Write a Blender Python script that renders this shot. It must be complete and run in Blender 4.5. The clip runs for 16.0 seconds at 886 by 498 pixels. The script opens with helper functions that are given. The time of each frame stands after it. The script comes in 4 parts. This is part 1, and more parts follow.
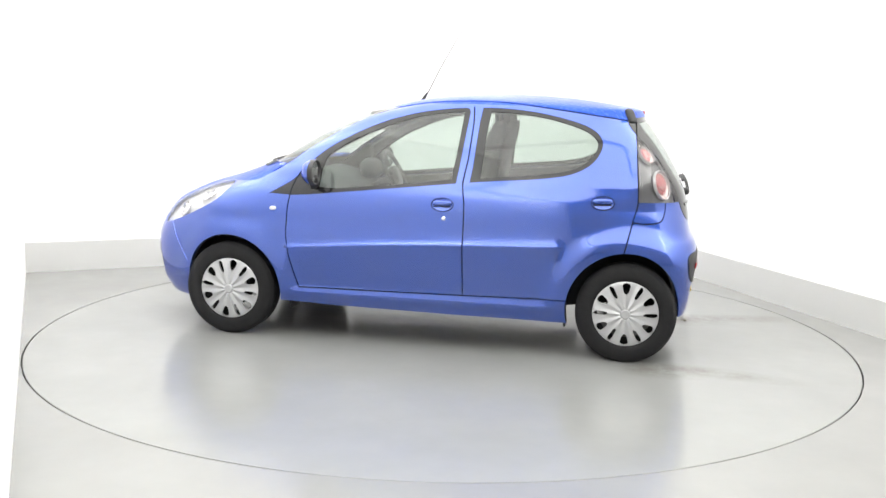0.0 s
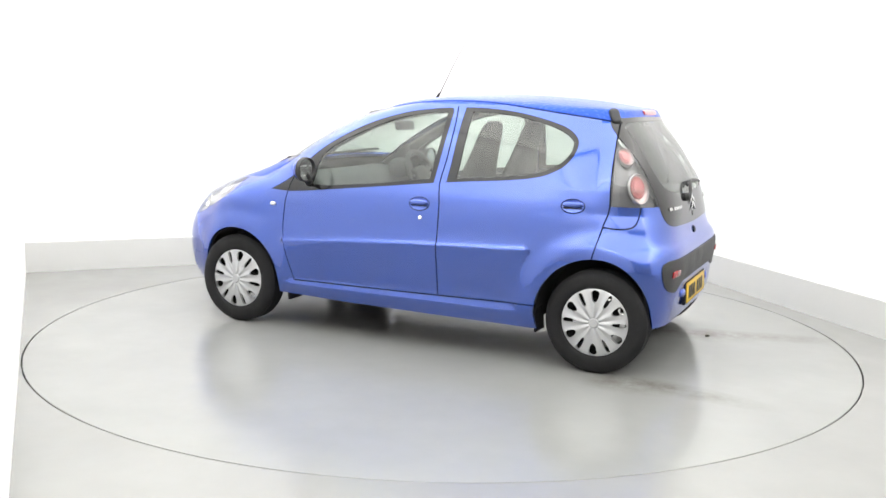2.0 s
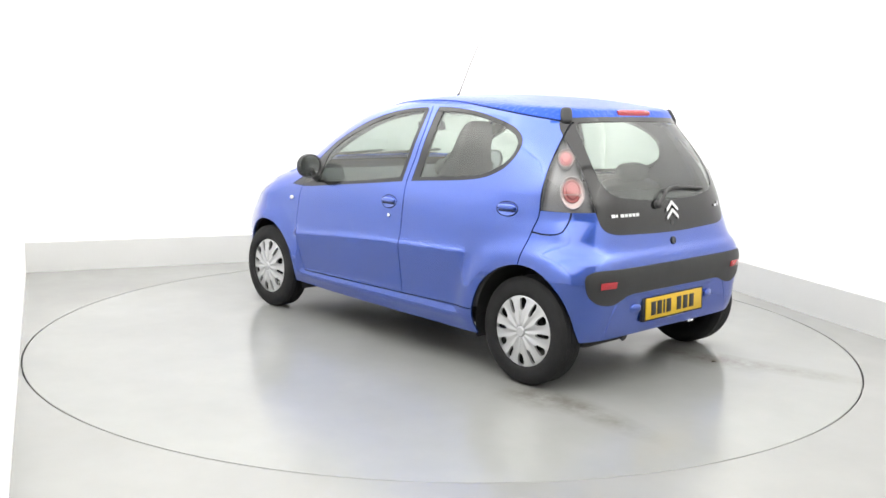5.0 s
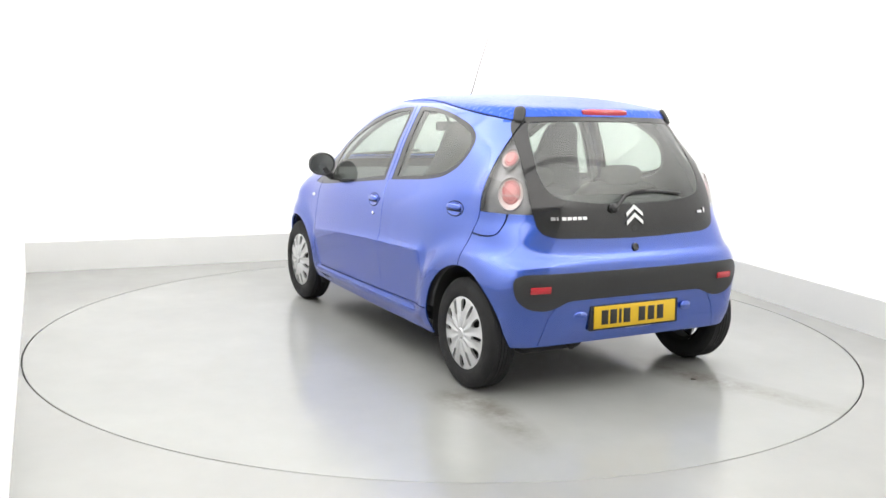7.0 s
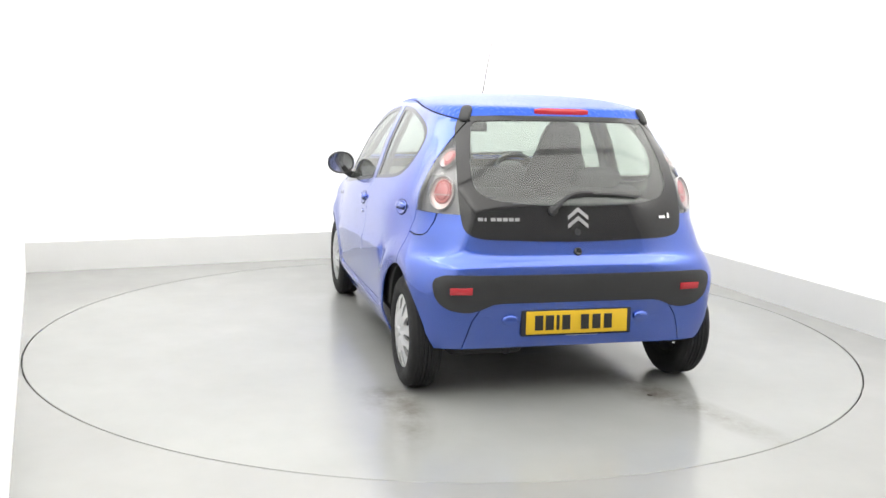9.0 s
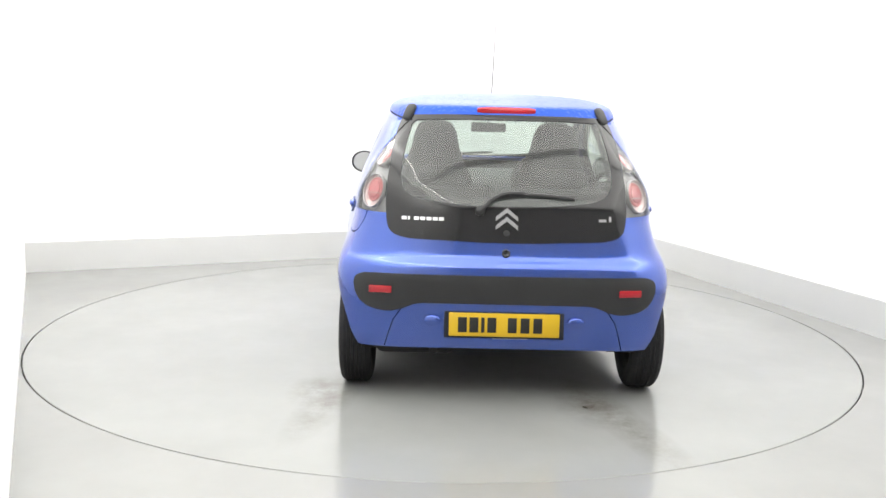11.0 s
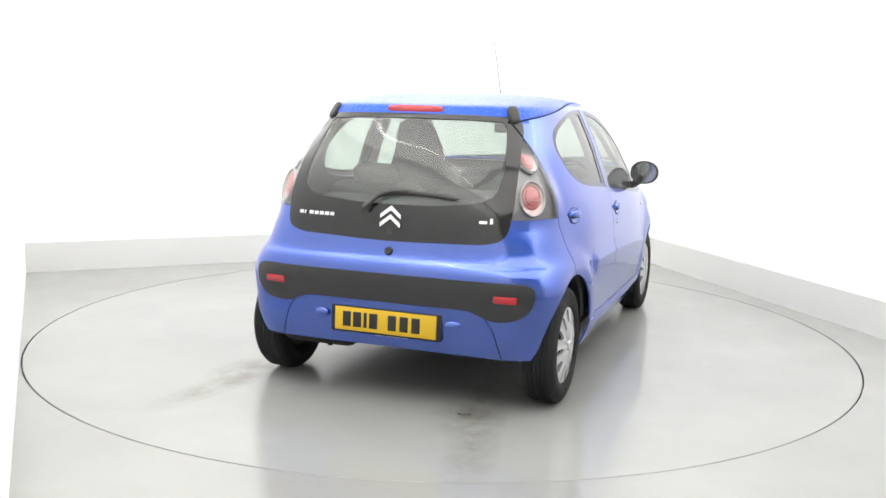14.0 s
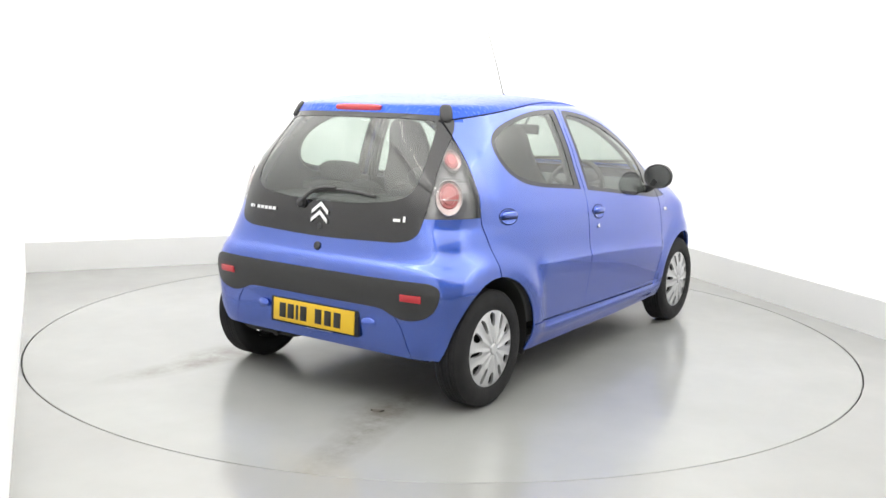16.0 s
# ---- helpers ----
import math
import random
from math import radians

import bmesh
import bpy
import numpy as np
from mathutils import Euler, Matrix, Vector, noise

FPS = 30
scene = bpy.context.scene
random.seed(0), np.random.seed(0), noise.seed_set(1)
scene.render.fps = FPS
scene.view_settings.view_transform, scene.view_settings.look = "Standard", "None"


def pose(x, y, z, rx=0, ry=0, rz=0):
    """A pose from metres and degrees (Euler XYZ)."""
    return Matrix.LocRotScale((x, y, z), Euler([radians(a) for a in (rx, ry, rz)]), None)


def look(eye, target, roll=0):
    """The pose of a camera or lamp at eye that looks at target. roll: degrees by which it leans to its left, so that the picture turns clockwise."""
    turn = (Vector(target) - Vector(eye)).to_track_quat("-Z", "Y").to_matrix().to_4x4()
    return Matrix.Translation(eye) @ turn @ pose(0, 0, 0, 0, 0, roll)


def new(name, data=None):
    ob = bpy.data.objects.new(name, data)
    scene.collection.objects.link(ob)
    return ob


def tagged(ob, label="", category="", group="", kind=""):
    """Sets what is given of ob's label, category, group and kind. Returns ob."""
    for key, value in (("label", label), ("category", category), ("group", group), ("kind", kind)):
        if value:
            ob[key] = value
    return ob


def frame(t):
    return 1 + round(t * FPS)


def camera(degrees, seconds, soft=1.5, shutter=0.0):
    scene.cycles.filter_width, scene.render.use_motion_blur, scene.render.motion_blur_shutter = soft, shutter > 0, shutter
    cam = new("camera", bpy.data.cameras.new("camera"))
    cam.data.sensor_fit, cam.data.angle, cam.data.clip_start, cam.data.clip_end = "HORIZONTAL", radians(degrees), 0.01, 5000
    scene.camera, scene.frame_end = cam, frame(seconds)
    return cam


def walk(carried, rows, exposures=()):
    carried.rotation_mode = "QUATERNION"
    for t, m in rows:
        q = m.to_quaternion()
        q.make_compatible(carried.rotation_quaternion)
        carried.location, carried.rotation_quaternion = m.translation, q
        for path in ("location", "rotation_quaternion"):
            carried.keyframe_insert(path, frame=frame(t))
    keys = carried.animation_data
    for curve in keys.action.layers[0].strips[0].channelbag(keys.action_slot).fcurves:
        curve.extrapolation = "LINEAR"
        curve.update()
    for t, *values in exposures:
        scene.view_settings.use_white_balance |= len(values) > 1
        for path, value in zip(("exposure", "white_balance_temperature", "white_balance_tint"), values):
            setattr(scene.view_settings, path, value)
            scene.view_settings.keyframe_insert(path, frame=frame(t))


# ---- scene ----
# ---------------------------------------------------------------- camera
EYE = (0.0, -5.775, 1.4138)
SEEN = (-0.0104, -0.8356, 0.6376)
cam = camera(50.73, 16.0, soft=1.5)
walk(cam, [(0.0, look(EYE, SEEN, 1.368)), (16.0, look(EYE, SEEN, 1.368))], exposures=[(0.0, 0.7), (16.0, 0.7)])

# ---------------------------------------------------------------- world and lamps
world = bpy.data.worlds.new("world")
scene.world = world
world.use_nodes = True
world.node_tree.nodes["Background"].inputs[0].default_value = (0.9, 0.95, 1.0, 1)
world.node_tree.nodes["Background"].inputs[1].default_value = 0.3

# The room's square plan is turned against the camera's axis.
BACK_N, BACK_D = Vector((-0.418, 0.908, 0)), 2.77
RIGHT_N, RIGHT_D = Vector((0.949, 0.315, 0)), 2.66
LEFT_N, LEFT_D = Vector((-0.918, -0.397, 0)), 2.45
FRONT_N, FRONT_D = Vector((0.40, -0.9165, 0)), 6.0
CEIL = 3.3
TABLE_R = 2.444


def ceiling_lamp(along, across, sx, sy, power):
    """A soft light box under the ceiling, square to the room; along and across are metres from the turntable's axis."""
    data = bpy.data.lights.new("ceiling_light", "AREA")
    data.shape, data.size, data.size_y, data.energy, data.color = "RECTANGLE", sx, sy, power, (1.0, 0.985, 0.945)
    turn = 24.3
    c, sn = math.cos(radians(turn)), math.sin(radians(turn))
    ob = new("ceiling_light", data)
    ob.matrix_world = pose(c * across - sn * along, sn * across + c * along, CEIL - 0.05, 0, 0, turn)
    return ob


# The ceiling is one large luminous field in two boxes, with strips along the tops of the walls that wash them with light.
ceiling_lamp(0.15, 0.1, 4.9, 5.1, 124)
ceiling_lamp(-4.0, 0.1, 4.9, 2.9, 64)


def strip_lamp(n, d, shift, length, power, width=0.26, lean=0.80):
    """A strip under the ceiling that washes its wall with light."""
    data = bpy.data.lights.new("light_strip", "AREA")
    data.shape, data.size, data.size_y, data.energy, data.color = "RECTANGLE", length, width, power, (1.0, 0.985, 0.95)
    side = Vector((-n.y, n.x, 0))
    eye = n * (d - 0.55) + side * shift + Vector((0, 0, 3.1))
    ob = new("light_strip", data)
    z = (n * -lean + Vector((0, 0, 0.60))).normalized()
    y = z.cross(side)
    ob.matrix_world = Matrix(((side.x, y.x, z.x, eye.x), (side.y, y.y, z.y, eye.y), (side.z, y.z, z.z, eye.z), (0, 0, 0, 1)))
    return ob


strip_lamp(BACK_N, BACK_D, 0.0, 4.2, 26)
strip_lamp(RIGHT_N, RIGHT_D, -1.4, 7.0, 46)
strip_lamp(LEFT_N, LEFT_D, 1.4, 7.0, 46)


# ---------------------------------------------------------------- materials
def material(name, colour, rough=0.5, metal=0.0, coat=0.0, vary=0.0, scale=6.0, bump=0.0, bump_scale=40.0, emit=None, strength=0.0, spec=0.5):
    m = bpy.data.materials.new(name)
    m.use_nodes = True
    nt = m.node_tree
    b = nt.nodes["Principled BSDF"]
    b.inputs["Base Color"].default_value = (*colour, 1)
    b.inputs["Roughness"].default_value = rough
    b.inputs["Metallic"].default_value = metal
    b.inputs["Coat Weight"].default_value = coat
    b.inputs["Coat Roughness"].default_value = 0.03
    b.inputs["Specular IOR Level"].default_value = spec
    if emit:
        b.inputs["Emission Color"].default_value = (*emit, 1)
        b.inputs["Emission Strength"].default_value = strength
    co = nt.nodes.new("ShaderNodeTexCoord")
    if vary:
        n = nt.nodes.new("ShaderNodeTexNoise")
        n.inputs["Scale"].default_value, n.inputs["Detail"].default_value = scale, 6
        mix = nt.nodes.new("ShaderNodeMix")
        mix.data_type = "RGBA"
        mix.inputs[6].default_value = (*[c * (1 - vary) for c in colour], 1)
        mix.inputs[7].default_value = (*[min(1, c * (1 + vary)) for c in colour], 1)
        nt.links.new(co.outputs["Object"], n.inputs["Vector"])
        nt.links.new(n.outputs["Fac"], mix.inputs[0])
        nt.links.new(mix.outputs[2], b.inputs["Base Color"])
        r = nt.nodes.new("ShaderNodeMapRange")
        r.inputs[3].default_value, r.inputs[4].default_value = max(0.0, rough * (1 - vary)), min(1, rough * (1 + vary))
        nt.links.new(n.outputs["Fac"], r.inputs[0])
        nt.links.new(r.outputs[0], b.inputs["Roughness"])
    if bump:
        n2 = nt.nodes.new("ShaderNodeTexNoise")
        n2.inputs["Scale"].default_value, n2.inputs["Detail"].default_value = bump_scale, 4
        bm_ = nt.nodes.new("ShaderNodeBump")
        bm_.inputs["Strength"].default_value, bm_.inputs["Distance"].default_value = bump, 0.01
        nt.links.new(co.outputs["Object"], n2.inputs["Vector"])
        nt.links.new(n2.outputs["Fac"], bm_.inputs["Height"])
        nt.links.new(bm_.outputs[0], b.inputs["Normal"])
    return m


def glass(name, tint, gloss=0.04, base=0.08, film=0.0):
    """A thin pane: tinted see-through with a clear gloss, and a film of dried drops."""
    m = bpy.data.materials.new(name)
    m.use_nodes = True
    nt = m.node_tree
    nt.nodes.remove(nt.nodes["Principled BSDF"])
    t = nt.nodes.new("ShaderNodeBsdfTransparent")
    t.inputs[0].default_value = (*tint, 1)
    g = nt.nodes.new("ShaderNodeBsdfGlossy")
    g.inputs["Roughness"].default_value = gloss
    lw = nt.nodes.new("ShaderNodeLayerWeight")
    lw.inputs[0].default_value = 0.5
    pw = nt.nodes.new("ShaderNodeMath")
    pw.operation = "POWER"
    pw.inputs[1].default_value = 4.0
    nt.links.new(lw.outputs["Facing"], pw.inputs[0])
    fr = nt.nodes.new("ShaderNodeMapRange")
    fr.inputs[3].default_value, fr.inputs[4].default_value = base, 0.9
    nt.links.new(pw.outputs[0], fr.inputs[0])
    mix = nt.nodes.new("ShaderNodeMixShader")
    nt.links.new(fr.outputs[0], mix.inputs[0])
    nt.links.new(t.outputs[0], mix.inputs[1])
    nt.links.new(g.outputs[0], mix.inputs[2])
    out = mix.outputs[0]
    if film:
        co = nt.nodes.new("ShaderNodeTexCoord")
        n1, n2 = nt.nodes.new("ShaderNodeTexNoise"), nt.nodes.new("ShaderNodeTexNoise")
        n1.inputs["Scale"].default_value, n1.inputs["Detail"].default_value = 5.0, 5
        n2.inputs["Scale"].default_value, n2.inputs["Detail"].default_value = 38.0, 4
        mu = nt.nodes.new("ShaderNodeMath")
        mu.operation = "MULTIPLY"
        sc = nt.nodes.new("ShaderNodeMath")
        sc.operation, sc.use_clamp = "MULTIPLY", True
        sc.inputs[1].default_value = film * 4
        df = nt.nodes.new("ShaderNodeBsdfDiffuse")
        df.inputs[0].default_value = (0.46, 0.48, 0.465, 1)
        m2 = nt.nodes.new("ShaderNodeMixShader")
        for k in (n1, n2):
            nt.links.new(co.outputs["Object"], k.inputs["Vector"])
        nt.links.new(n1.outputs["Fac"], mu.inputs[0])
        nt.links.new(n2.outputs["Fac"], mu.inputs[1])
        nt.links.new(mu.outputs[0], sc.inputs[0])
        nt.links.new(sc.outputs[0], m2.inputs[0])
        nt.links.new(out, m2.inputs[1])
        nt.links.new(df.outputs[0], m2.inputs[2])
        out = m2.outputs[0]
    nt.links.new(out, nt.nodes["Material Output"].inputs[0])
    return m


def paint_material(name, drops=0.0):
    """Metallic blue car paint: flakes under a clear coat, with water drops where asked."""
    m = material(name, (0.030, 0.130, 0.66), 0.27, 0.78, 1.0)
    nt = m.node_tree
    b = nt.nodes["Principled BSDF"]
    b.inputs["Coat IOR"].default_value = 1.85
    b.inputs["Coat Roughness"].default_value = 0.075
    b.inputs["Specular Tint"].default_value = (0.25, 0.34, 0.85, 1)
    co = nt.nodes.new("ShaderNodeTexCoord")
    n = nt.nodes.new("ShaderNodeTexNoise")
    n.inputs["Scale"].default_value, n.inputs["Detail"].default_value = 2.5, 5
    mix = nt.nodes.new("ShaderNodeMix")
    mix.data_type = "RGBA"
    mix.inputs[6].default_value = (0.018, 0.070, 0.39, 1)
    mix.inputs[7].default_value = (0.022, 0.083, 0.44, 1)
    nt.links.new(co.outputs["Object"], n.inputs["Vector"])
    nt.links.new(n.outputs["Fac"], mix.inputs[0])
    nt.links.new(mix.outputs[2], b.inputs["Base Color"])
    v = nt.nodes.new("ShaderNodeTexNoise")
    v.inputs["Scale"].default_value = 900
    bm_ = nt.nodes.new("ShaderNodeBump")
    bm_.inputs["Strength"].default_value, bm_.inputs["Distance"].default_value = 0.06, 0.001
    nt.links.new(co.outputs["Object"], v.inputs["Vector"])
    nt.links.new(v.outputs["Fac"], bm_.inputs["Height"])
    nt.links.new(bm_.outputs[0], b.inputs["Normal"])
    if drops:
        vo = nt.nodes.new("ShaderNodeTexVoronoi")
        vo.inputs["Scale"].default_value = 42
        mr = nt.nodes.new("ShaderNodeMapRange")
        mr.inputs[1].default_value, mr.inputs[2].default_value = 0.0, 0.5
        mr.inputs[3].default_value, mr.inputs[4].default_value = 1.0, 0.0
        nt.links.new(co.outputs["Object"], vo.inputs["Vector"])
        nt.links.new(vo.outputs["Distance"], mr.inputs[0])
        b.inputs["Coat Weight"].default_value, b.inputs["Coat IOR"].default_value = 0.7, 1.36
        b.inputs["Coat Roughness"].default_value = 0.30
        b.inputs["Roughness"].default_value, b.inputs["Metallic"].default_value = 0.42, 0.55
        b2 = nt.nodes.new("ShaderNodeBump")
        b2.inputs["Strength"].default_value, b2.inputs["Distance"].default_value = drops, 0.010
        nt.links.new(mr.outputs[0], b2.inputs["Height"])
        nt.links.new(b2.outputs[0], b.inputs["Coat Normal"])
    return m


PAINT = paint_material("blue_paint")
WETPAINT = paint_material("blue_paint_with_drops", 0.9)
BLACK = material("black_plastic", (0.022, 0.0225, 0.0235), 0.5, vary=0.25, scale=9, bump=0.08, bump_scale=500)
GLOSSBLACK = material("black_glass_border", (0.012, 0.012, 0.013), 0.08, spec=0.55)
RUBBER = material("rubber", (0.012, 0.012, 0.013), 0.75, vary=0.3, scale=14, bump=0.3, bump_scale=160, spec=0.3)
SEAL = material("dark_seam", (0.010, 0.012, 0.02), 0.8)
UNDER = material("underbody", (0.012, 0.012, 0.012), 0.9, vary=0.3)
GLASS = glass("tinted_glass", (0.66, 0.73, 0.685), 0.05, 0.075, 0.065)
LENS = glass("clear_lens", (0.93, 0.93, 0.93), 0.03, 0.06)
SILVER = material("silver_plastic", (0.50, 0.505, 0.515), 0.32, 0.55, vary=0.06, scale=12)
MIRROR = material("mirror_silvering", (0.52, 0.53, 0.55), 0.03, 1.0)
CHROME = material("chrome", (0.72, 0.72, 0.73), 0.08, 1.0)
RED = material("red_lens", (0.40, 0.014, 0.024), 0.12, coat=0.6)
WHITELENS = material("white_lens", (0.56, 0.56, 0.575), 0.12, coat=0.6)
YELLOW = material("plate_yellow", (0.60, 0.385, 0.012), 0.4, vary=0.04, scale=30)
INK = material("plate_black", (0.012, 0.012, 0.012), 0.5)
FABRIC = material("grey_fabric", (0.040, 0.041, 0.043), 0.9, vary=0.25, scale=30, bump=0.03, bump_scale=90)
DASH = material("grey_dash", (0.055, 0.057, 0.058), 0.7, vary=0.15, scale=20, bump=0.2, bump_scale=300)
WALLPAINT = material("white_wall_paint", (0.82, 0.82, 0.812), 0.75, vary=0.015, scale=1.3, bump=0.03, bump_scale=60)
GREYPAINT = material("grey_wall_paint", (0.32, 0.32, 0.32), 0.75, vary=0.03, scale=1.3, bump=0.03, bump_scale=60)
CEILPAINT = material("white_ceiling_paint", (0.85, 0.85, 0.85), 0.8, vary=0.02, scale=2)
SKIRTPAINT = material("pale_grey_panel", (0.60, 0.602, 0.59), 0.35, vary=0.05, scale=2.2, bump=0.05, bump_scale=30)


def floor_material(name, colour, dark_patches):
    """Pale grey sealed floor: satin gloss, faint blotches, tyre dirt and darker patches where asked."""
    m = material(name, colour, 0.25)
    nt = m.node_tree
    b = nt.nodes["Principled BSDF"]
    b.inputs["Specular IOR Level"].default_value = 0.48
    co = nt.nodes.new("ShaderNodeTexCoord")
    n = nt.nodes.new("ShaderNodeTexNoise")
    n.inputs["Scale"].default_value, n.inputs["Detail"].default_value = 1.1, 7
    n.inputs["Roughness"].default_value = 0.62
    nt.links.new(co.outputs["Object"], n.inputs["Vector"])
    ramp = nt.nodes.new("ShaderNodeMapRange")
    ramp.inputs[1].default_value, ramp.inputs[2].default_value = 0.3, 0.7
    ramp.inputs[3].default_value, ramp.inputs[4].default_value = 0.93, 1.05
    nt.links.new(n.outputs["Fac"], ramp.inputs[0])
    mul = nt.nodes.new("ShaderNodeMix")
    mul.data_type, mul.blend_type = "RGBA", "MULTIPLY"
    mul.inputs[0].default_value = 1.0
    mul.inputs[6].default_value = (*colour, 1)
    nt.links.new(ramp.outputs[0], mul.inputs[7])
    out = mul.outputs[2]
    for (cx, cy, turn, lx, ly, amount) in dark_patches:
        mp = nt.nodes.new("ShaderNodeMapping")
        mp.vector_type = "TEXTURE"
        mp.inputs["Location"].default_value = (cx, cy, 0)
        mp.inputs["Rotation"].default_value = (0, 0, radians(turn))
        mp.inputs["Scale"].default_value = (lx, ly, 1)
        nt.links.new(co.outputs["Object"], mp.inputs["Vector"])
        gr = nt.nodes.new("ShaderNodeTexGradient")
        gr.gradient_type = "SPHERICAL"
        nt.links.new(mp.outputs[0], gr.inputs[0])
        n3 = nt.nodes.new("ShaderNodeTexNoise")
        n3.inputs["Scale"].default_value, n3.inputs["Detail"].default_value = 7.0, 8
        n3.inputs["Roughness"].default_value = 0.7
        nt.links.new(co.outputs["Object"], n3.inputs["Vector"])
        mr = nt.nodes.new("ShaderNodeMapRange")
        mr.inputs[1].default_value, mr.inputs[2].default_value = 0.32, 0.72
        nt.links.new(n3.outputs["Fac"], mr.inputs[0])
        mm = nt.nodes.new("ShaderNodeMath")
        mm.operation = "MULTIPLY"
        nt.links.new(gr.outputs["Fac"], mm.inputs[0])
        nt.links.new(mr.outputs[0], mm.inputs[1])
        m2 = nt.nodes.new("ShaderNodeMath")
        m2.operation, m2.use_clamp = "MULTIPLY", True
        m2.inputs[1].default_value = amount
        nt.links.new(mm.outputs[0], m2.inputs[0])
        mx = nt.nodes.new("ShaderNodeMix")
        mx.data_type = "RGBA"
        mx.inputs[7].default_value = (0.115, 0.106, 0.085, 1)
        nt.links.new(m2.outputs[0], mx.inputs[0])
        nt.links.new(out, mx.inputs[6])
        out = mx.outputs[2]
    nt.links.new(out, b.inputs["Base Color"])
    rr = nt.nodes.new("ShaderNodeMapRange")
    rr.inputs[1].default_value, rr.inputs[2].default_value = 0.32, 0.68
    rr.inputs[3].default_value, rr.inputs[4].default_value = 0.12, 0.25
    nt.links.new(n.outputs["Fac"], rr.inputs[0])
    nt.links.new(rr.outputs[0], b.inputs["Roughness"])
    return m


FLOOR = floor_material("grey_floor", (0.252, 0.254, 0.246), ())
# Tyre tracks and drips on the disc, then a darker oval under the car.
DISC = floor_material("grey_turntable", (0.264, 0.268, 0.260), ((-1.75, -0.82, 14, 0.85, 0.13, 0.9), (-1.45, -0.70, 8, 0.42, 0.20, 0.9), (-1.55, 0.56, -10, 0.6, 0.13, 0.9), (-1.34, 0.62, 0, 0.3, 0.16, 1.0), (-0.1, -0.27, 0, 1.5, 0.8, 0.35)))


# ---------------------------------------------------------------- mesh helpers
def mesh_ob(name, verts, faces, mat, parent=None, smooth=False, normals=None):
    me = bpy.data.meshes.new(name)
    me.from_pydata([tuple(v) for v in verts], [], [tuple(f) for f in faces])
    me.materials.append(mat)
    if smooth or normals is not None:
        me.polygons.foreach_set("use_smooth", [True] * len(me.polygons))
    if normals is not None:
        me.normals_split_custom_set_from_vertices([tuple(n) for n in normals])
    me.update()
    ob = new(name, me)
    ob.parent = parent
    return ob


def part(name, bm, mat, parent, label="", smooth=True):
    me = bpy.data.meshes.new(name)
    bmesh.ops.recalc_face_normals(bm, faces=bm.faces[:])
    bm.to_mesh(me)
    bm.free()
    me.materials.append(mat)
    if smooth:
        me.polygons.foreach_set("use_smooth", [True] * len(me.polygons))
        me.set_sharp_from_angle(angle=radians(38))
    ob = new(name, me)
    ob.parent = parent
    if label:
        tagged(ob, label)
    return ob


def box_bm(sx, sy, sz, m=Matrix(), bevel=0.0, seg=2):
    bm = bmesh.new()
    bmesh.ops.create_cube(bm, size=1)
    bmesh.ops.scale(bm, vec=(sx, sy, sz), verts=bm.verts[:])
    if bevel:
        bmesh.ops.bevel(bm, geom=bm.edges[:], offset=bevel, segments=seg, affect="EDGES", profile=0.5)
    bmesh.ops.transform(bm, matrix=m, verts=bm.verts[:])
    return bm


def lathe_bm(profile, n=48, m=Matrix()):
    """Turn a profile of (radius, height) round the local y axis (y is outward)."""
    bm = bmesh.new()
    rings = []
    for r, h in profile:
        if r < 1e-5:
            rings.append([bm.verts.new((0, h, 0))])
        else:
            rings.append([bm.verts.new((r * math.cos(2 * math.pi * k / n), h, r * math.sin(2 * math.pi * k / n))) for k in range(n)])
    for a, b in zip(rings, rings[1:]):
        for k in range(n):
            if len(a) == 1 and len(b) == 1:
                continue
            if len(a) == 1:
                bm.faces.new((a[0], b[k], b[(k + 1) % n]))
            elif len(b) == 1:
                bm.faces.new((a[k], a[(k + 1) % n], b[0]))
            else:
                bm.faces.new((a[k], a[(k + 1) % n], b[(k + 1) % n], b[k]))
    bmesh.ops.transform(bm, matrix=m, verts=bm.verts[:])
    return bm


def tube_bm(points, radius, n=10, taper=None):
    bm = bmesh.new()
    pts = [Vector(p) for p in points]
    rings = []
    for i, p in enumerate(pts):
        d = (pts[min(i + 1, len(pts) - 1)] - pts[max(i - 1, 0)]).normalized()
        a = d.orthogonal().normalized() if i == 0 else (a0 - d * a0.dot(d)).normalized()
        a0 = a
        b = d.cross(a)
        r = radius if taper is None else radius + (taper - radius) * i / (len(pts) - 1)
        rings.append([bm.verts.new(p + r * (math.cos(2 * math.pi * k / n) * a + math.sin(2 * math.pi * k / n) * b)) for k in range(n)])
    for a, b in zip(rings, rings[1:]):
        for k in range(n):
            bm.faces.new((a[k], a[(k + 1) % n], b[(k + 1) % n], b[k]))
    bm.faces.new(rings[0][::-1])
    bm.faces.new(rings[-1])
    return bm


def blob_bm(rx, ry, rz, m=Matrix(), power=2.6, seg=24):
    """A rounded cushion: a superellipsoid."""
    bm = bmesh.new()
    bmesh.ops.create_uvsphere(bm, u_segments=seg, v_segments=seg // 2, radius=1)
    for v in bm.verts:
        c = v.co
        k = (abs(c.x) ** power + abs(c.y) ** power + abs(c.z) ** power) ** (-1 / power)
        v.co = Vector((c.x * k * rx, c.y * k * ry, c.z * k * rz))
    bmesh.ops.transform(bm, matrix=m, verts=bm.verts[:])
    return bm


# ---------------------------------------------------------------- the studio
def corner(n1, d1, n2, d2):
    det = n1.x * n2.y - n1.y * n2.x
    return Vector(((d1 * n2.y - d2 * n1.y) / det, (n1.x * d2 - n2.x * d1) / det, 0))


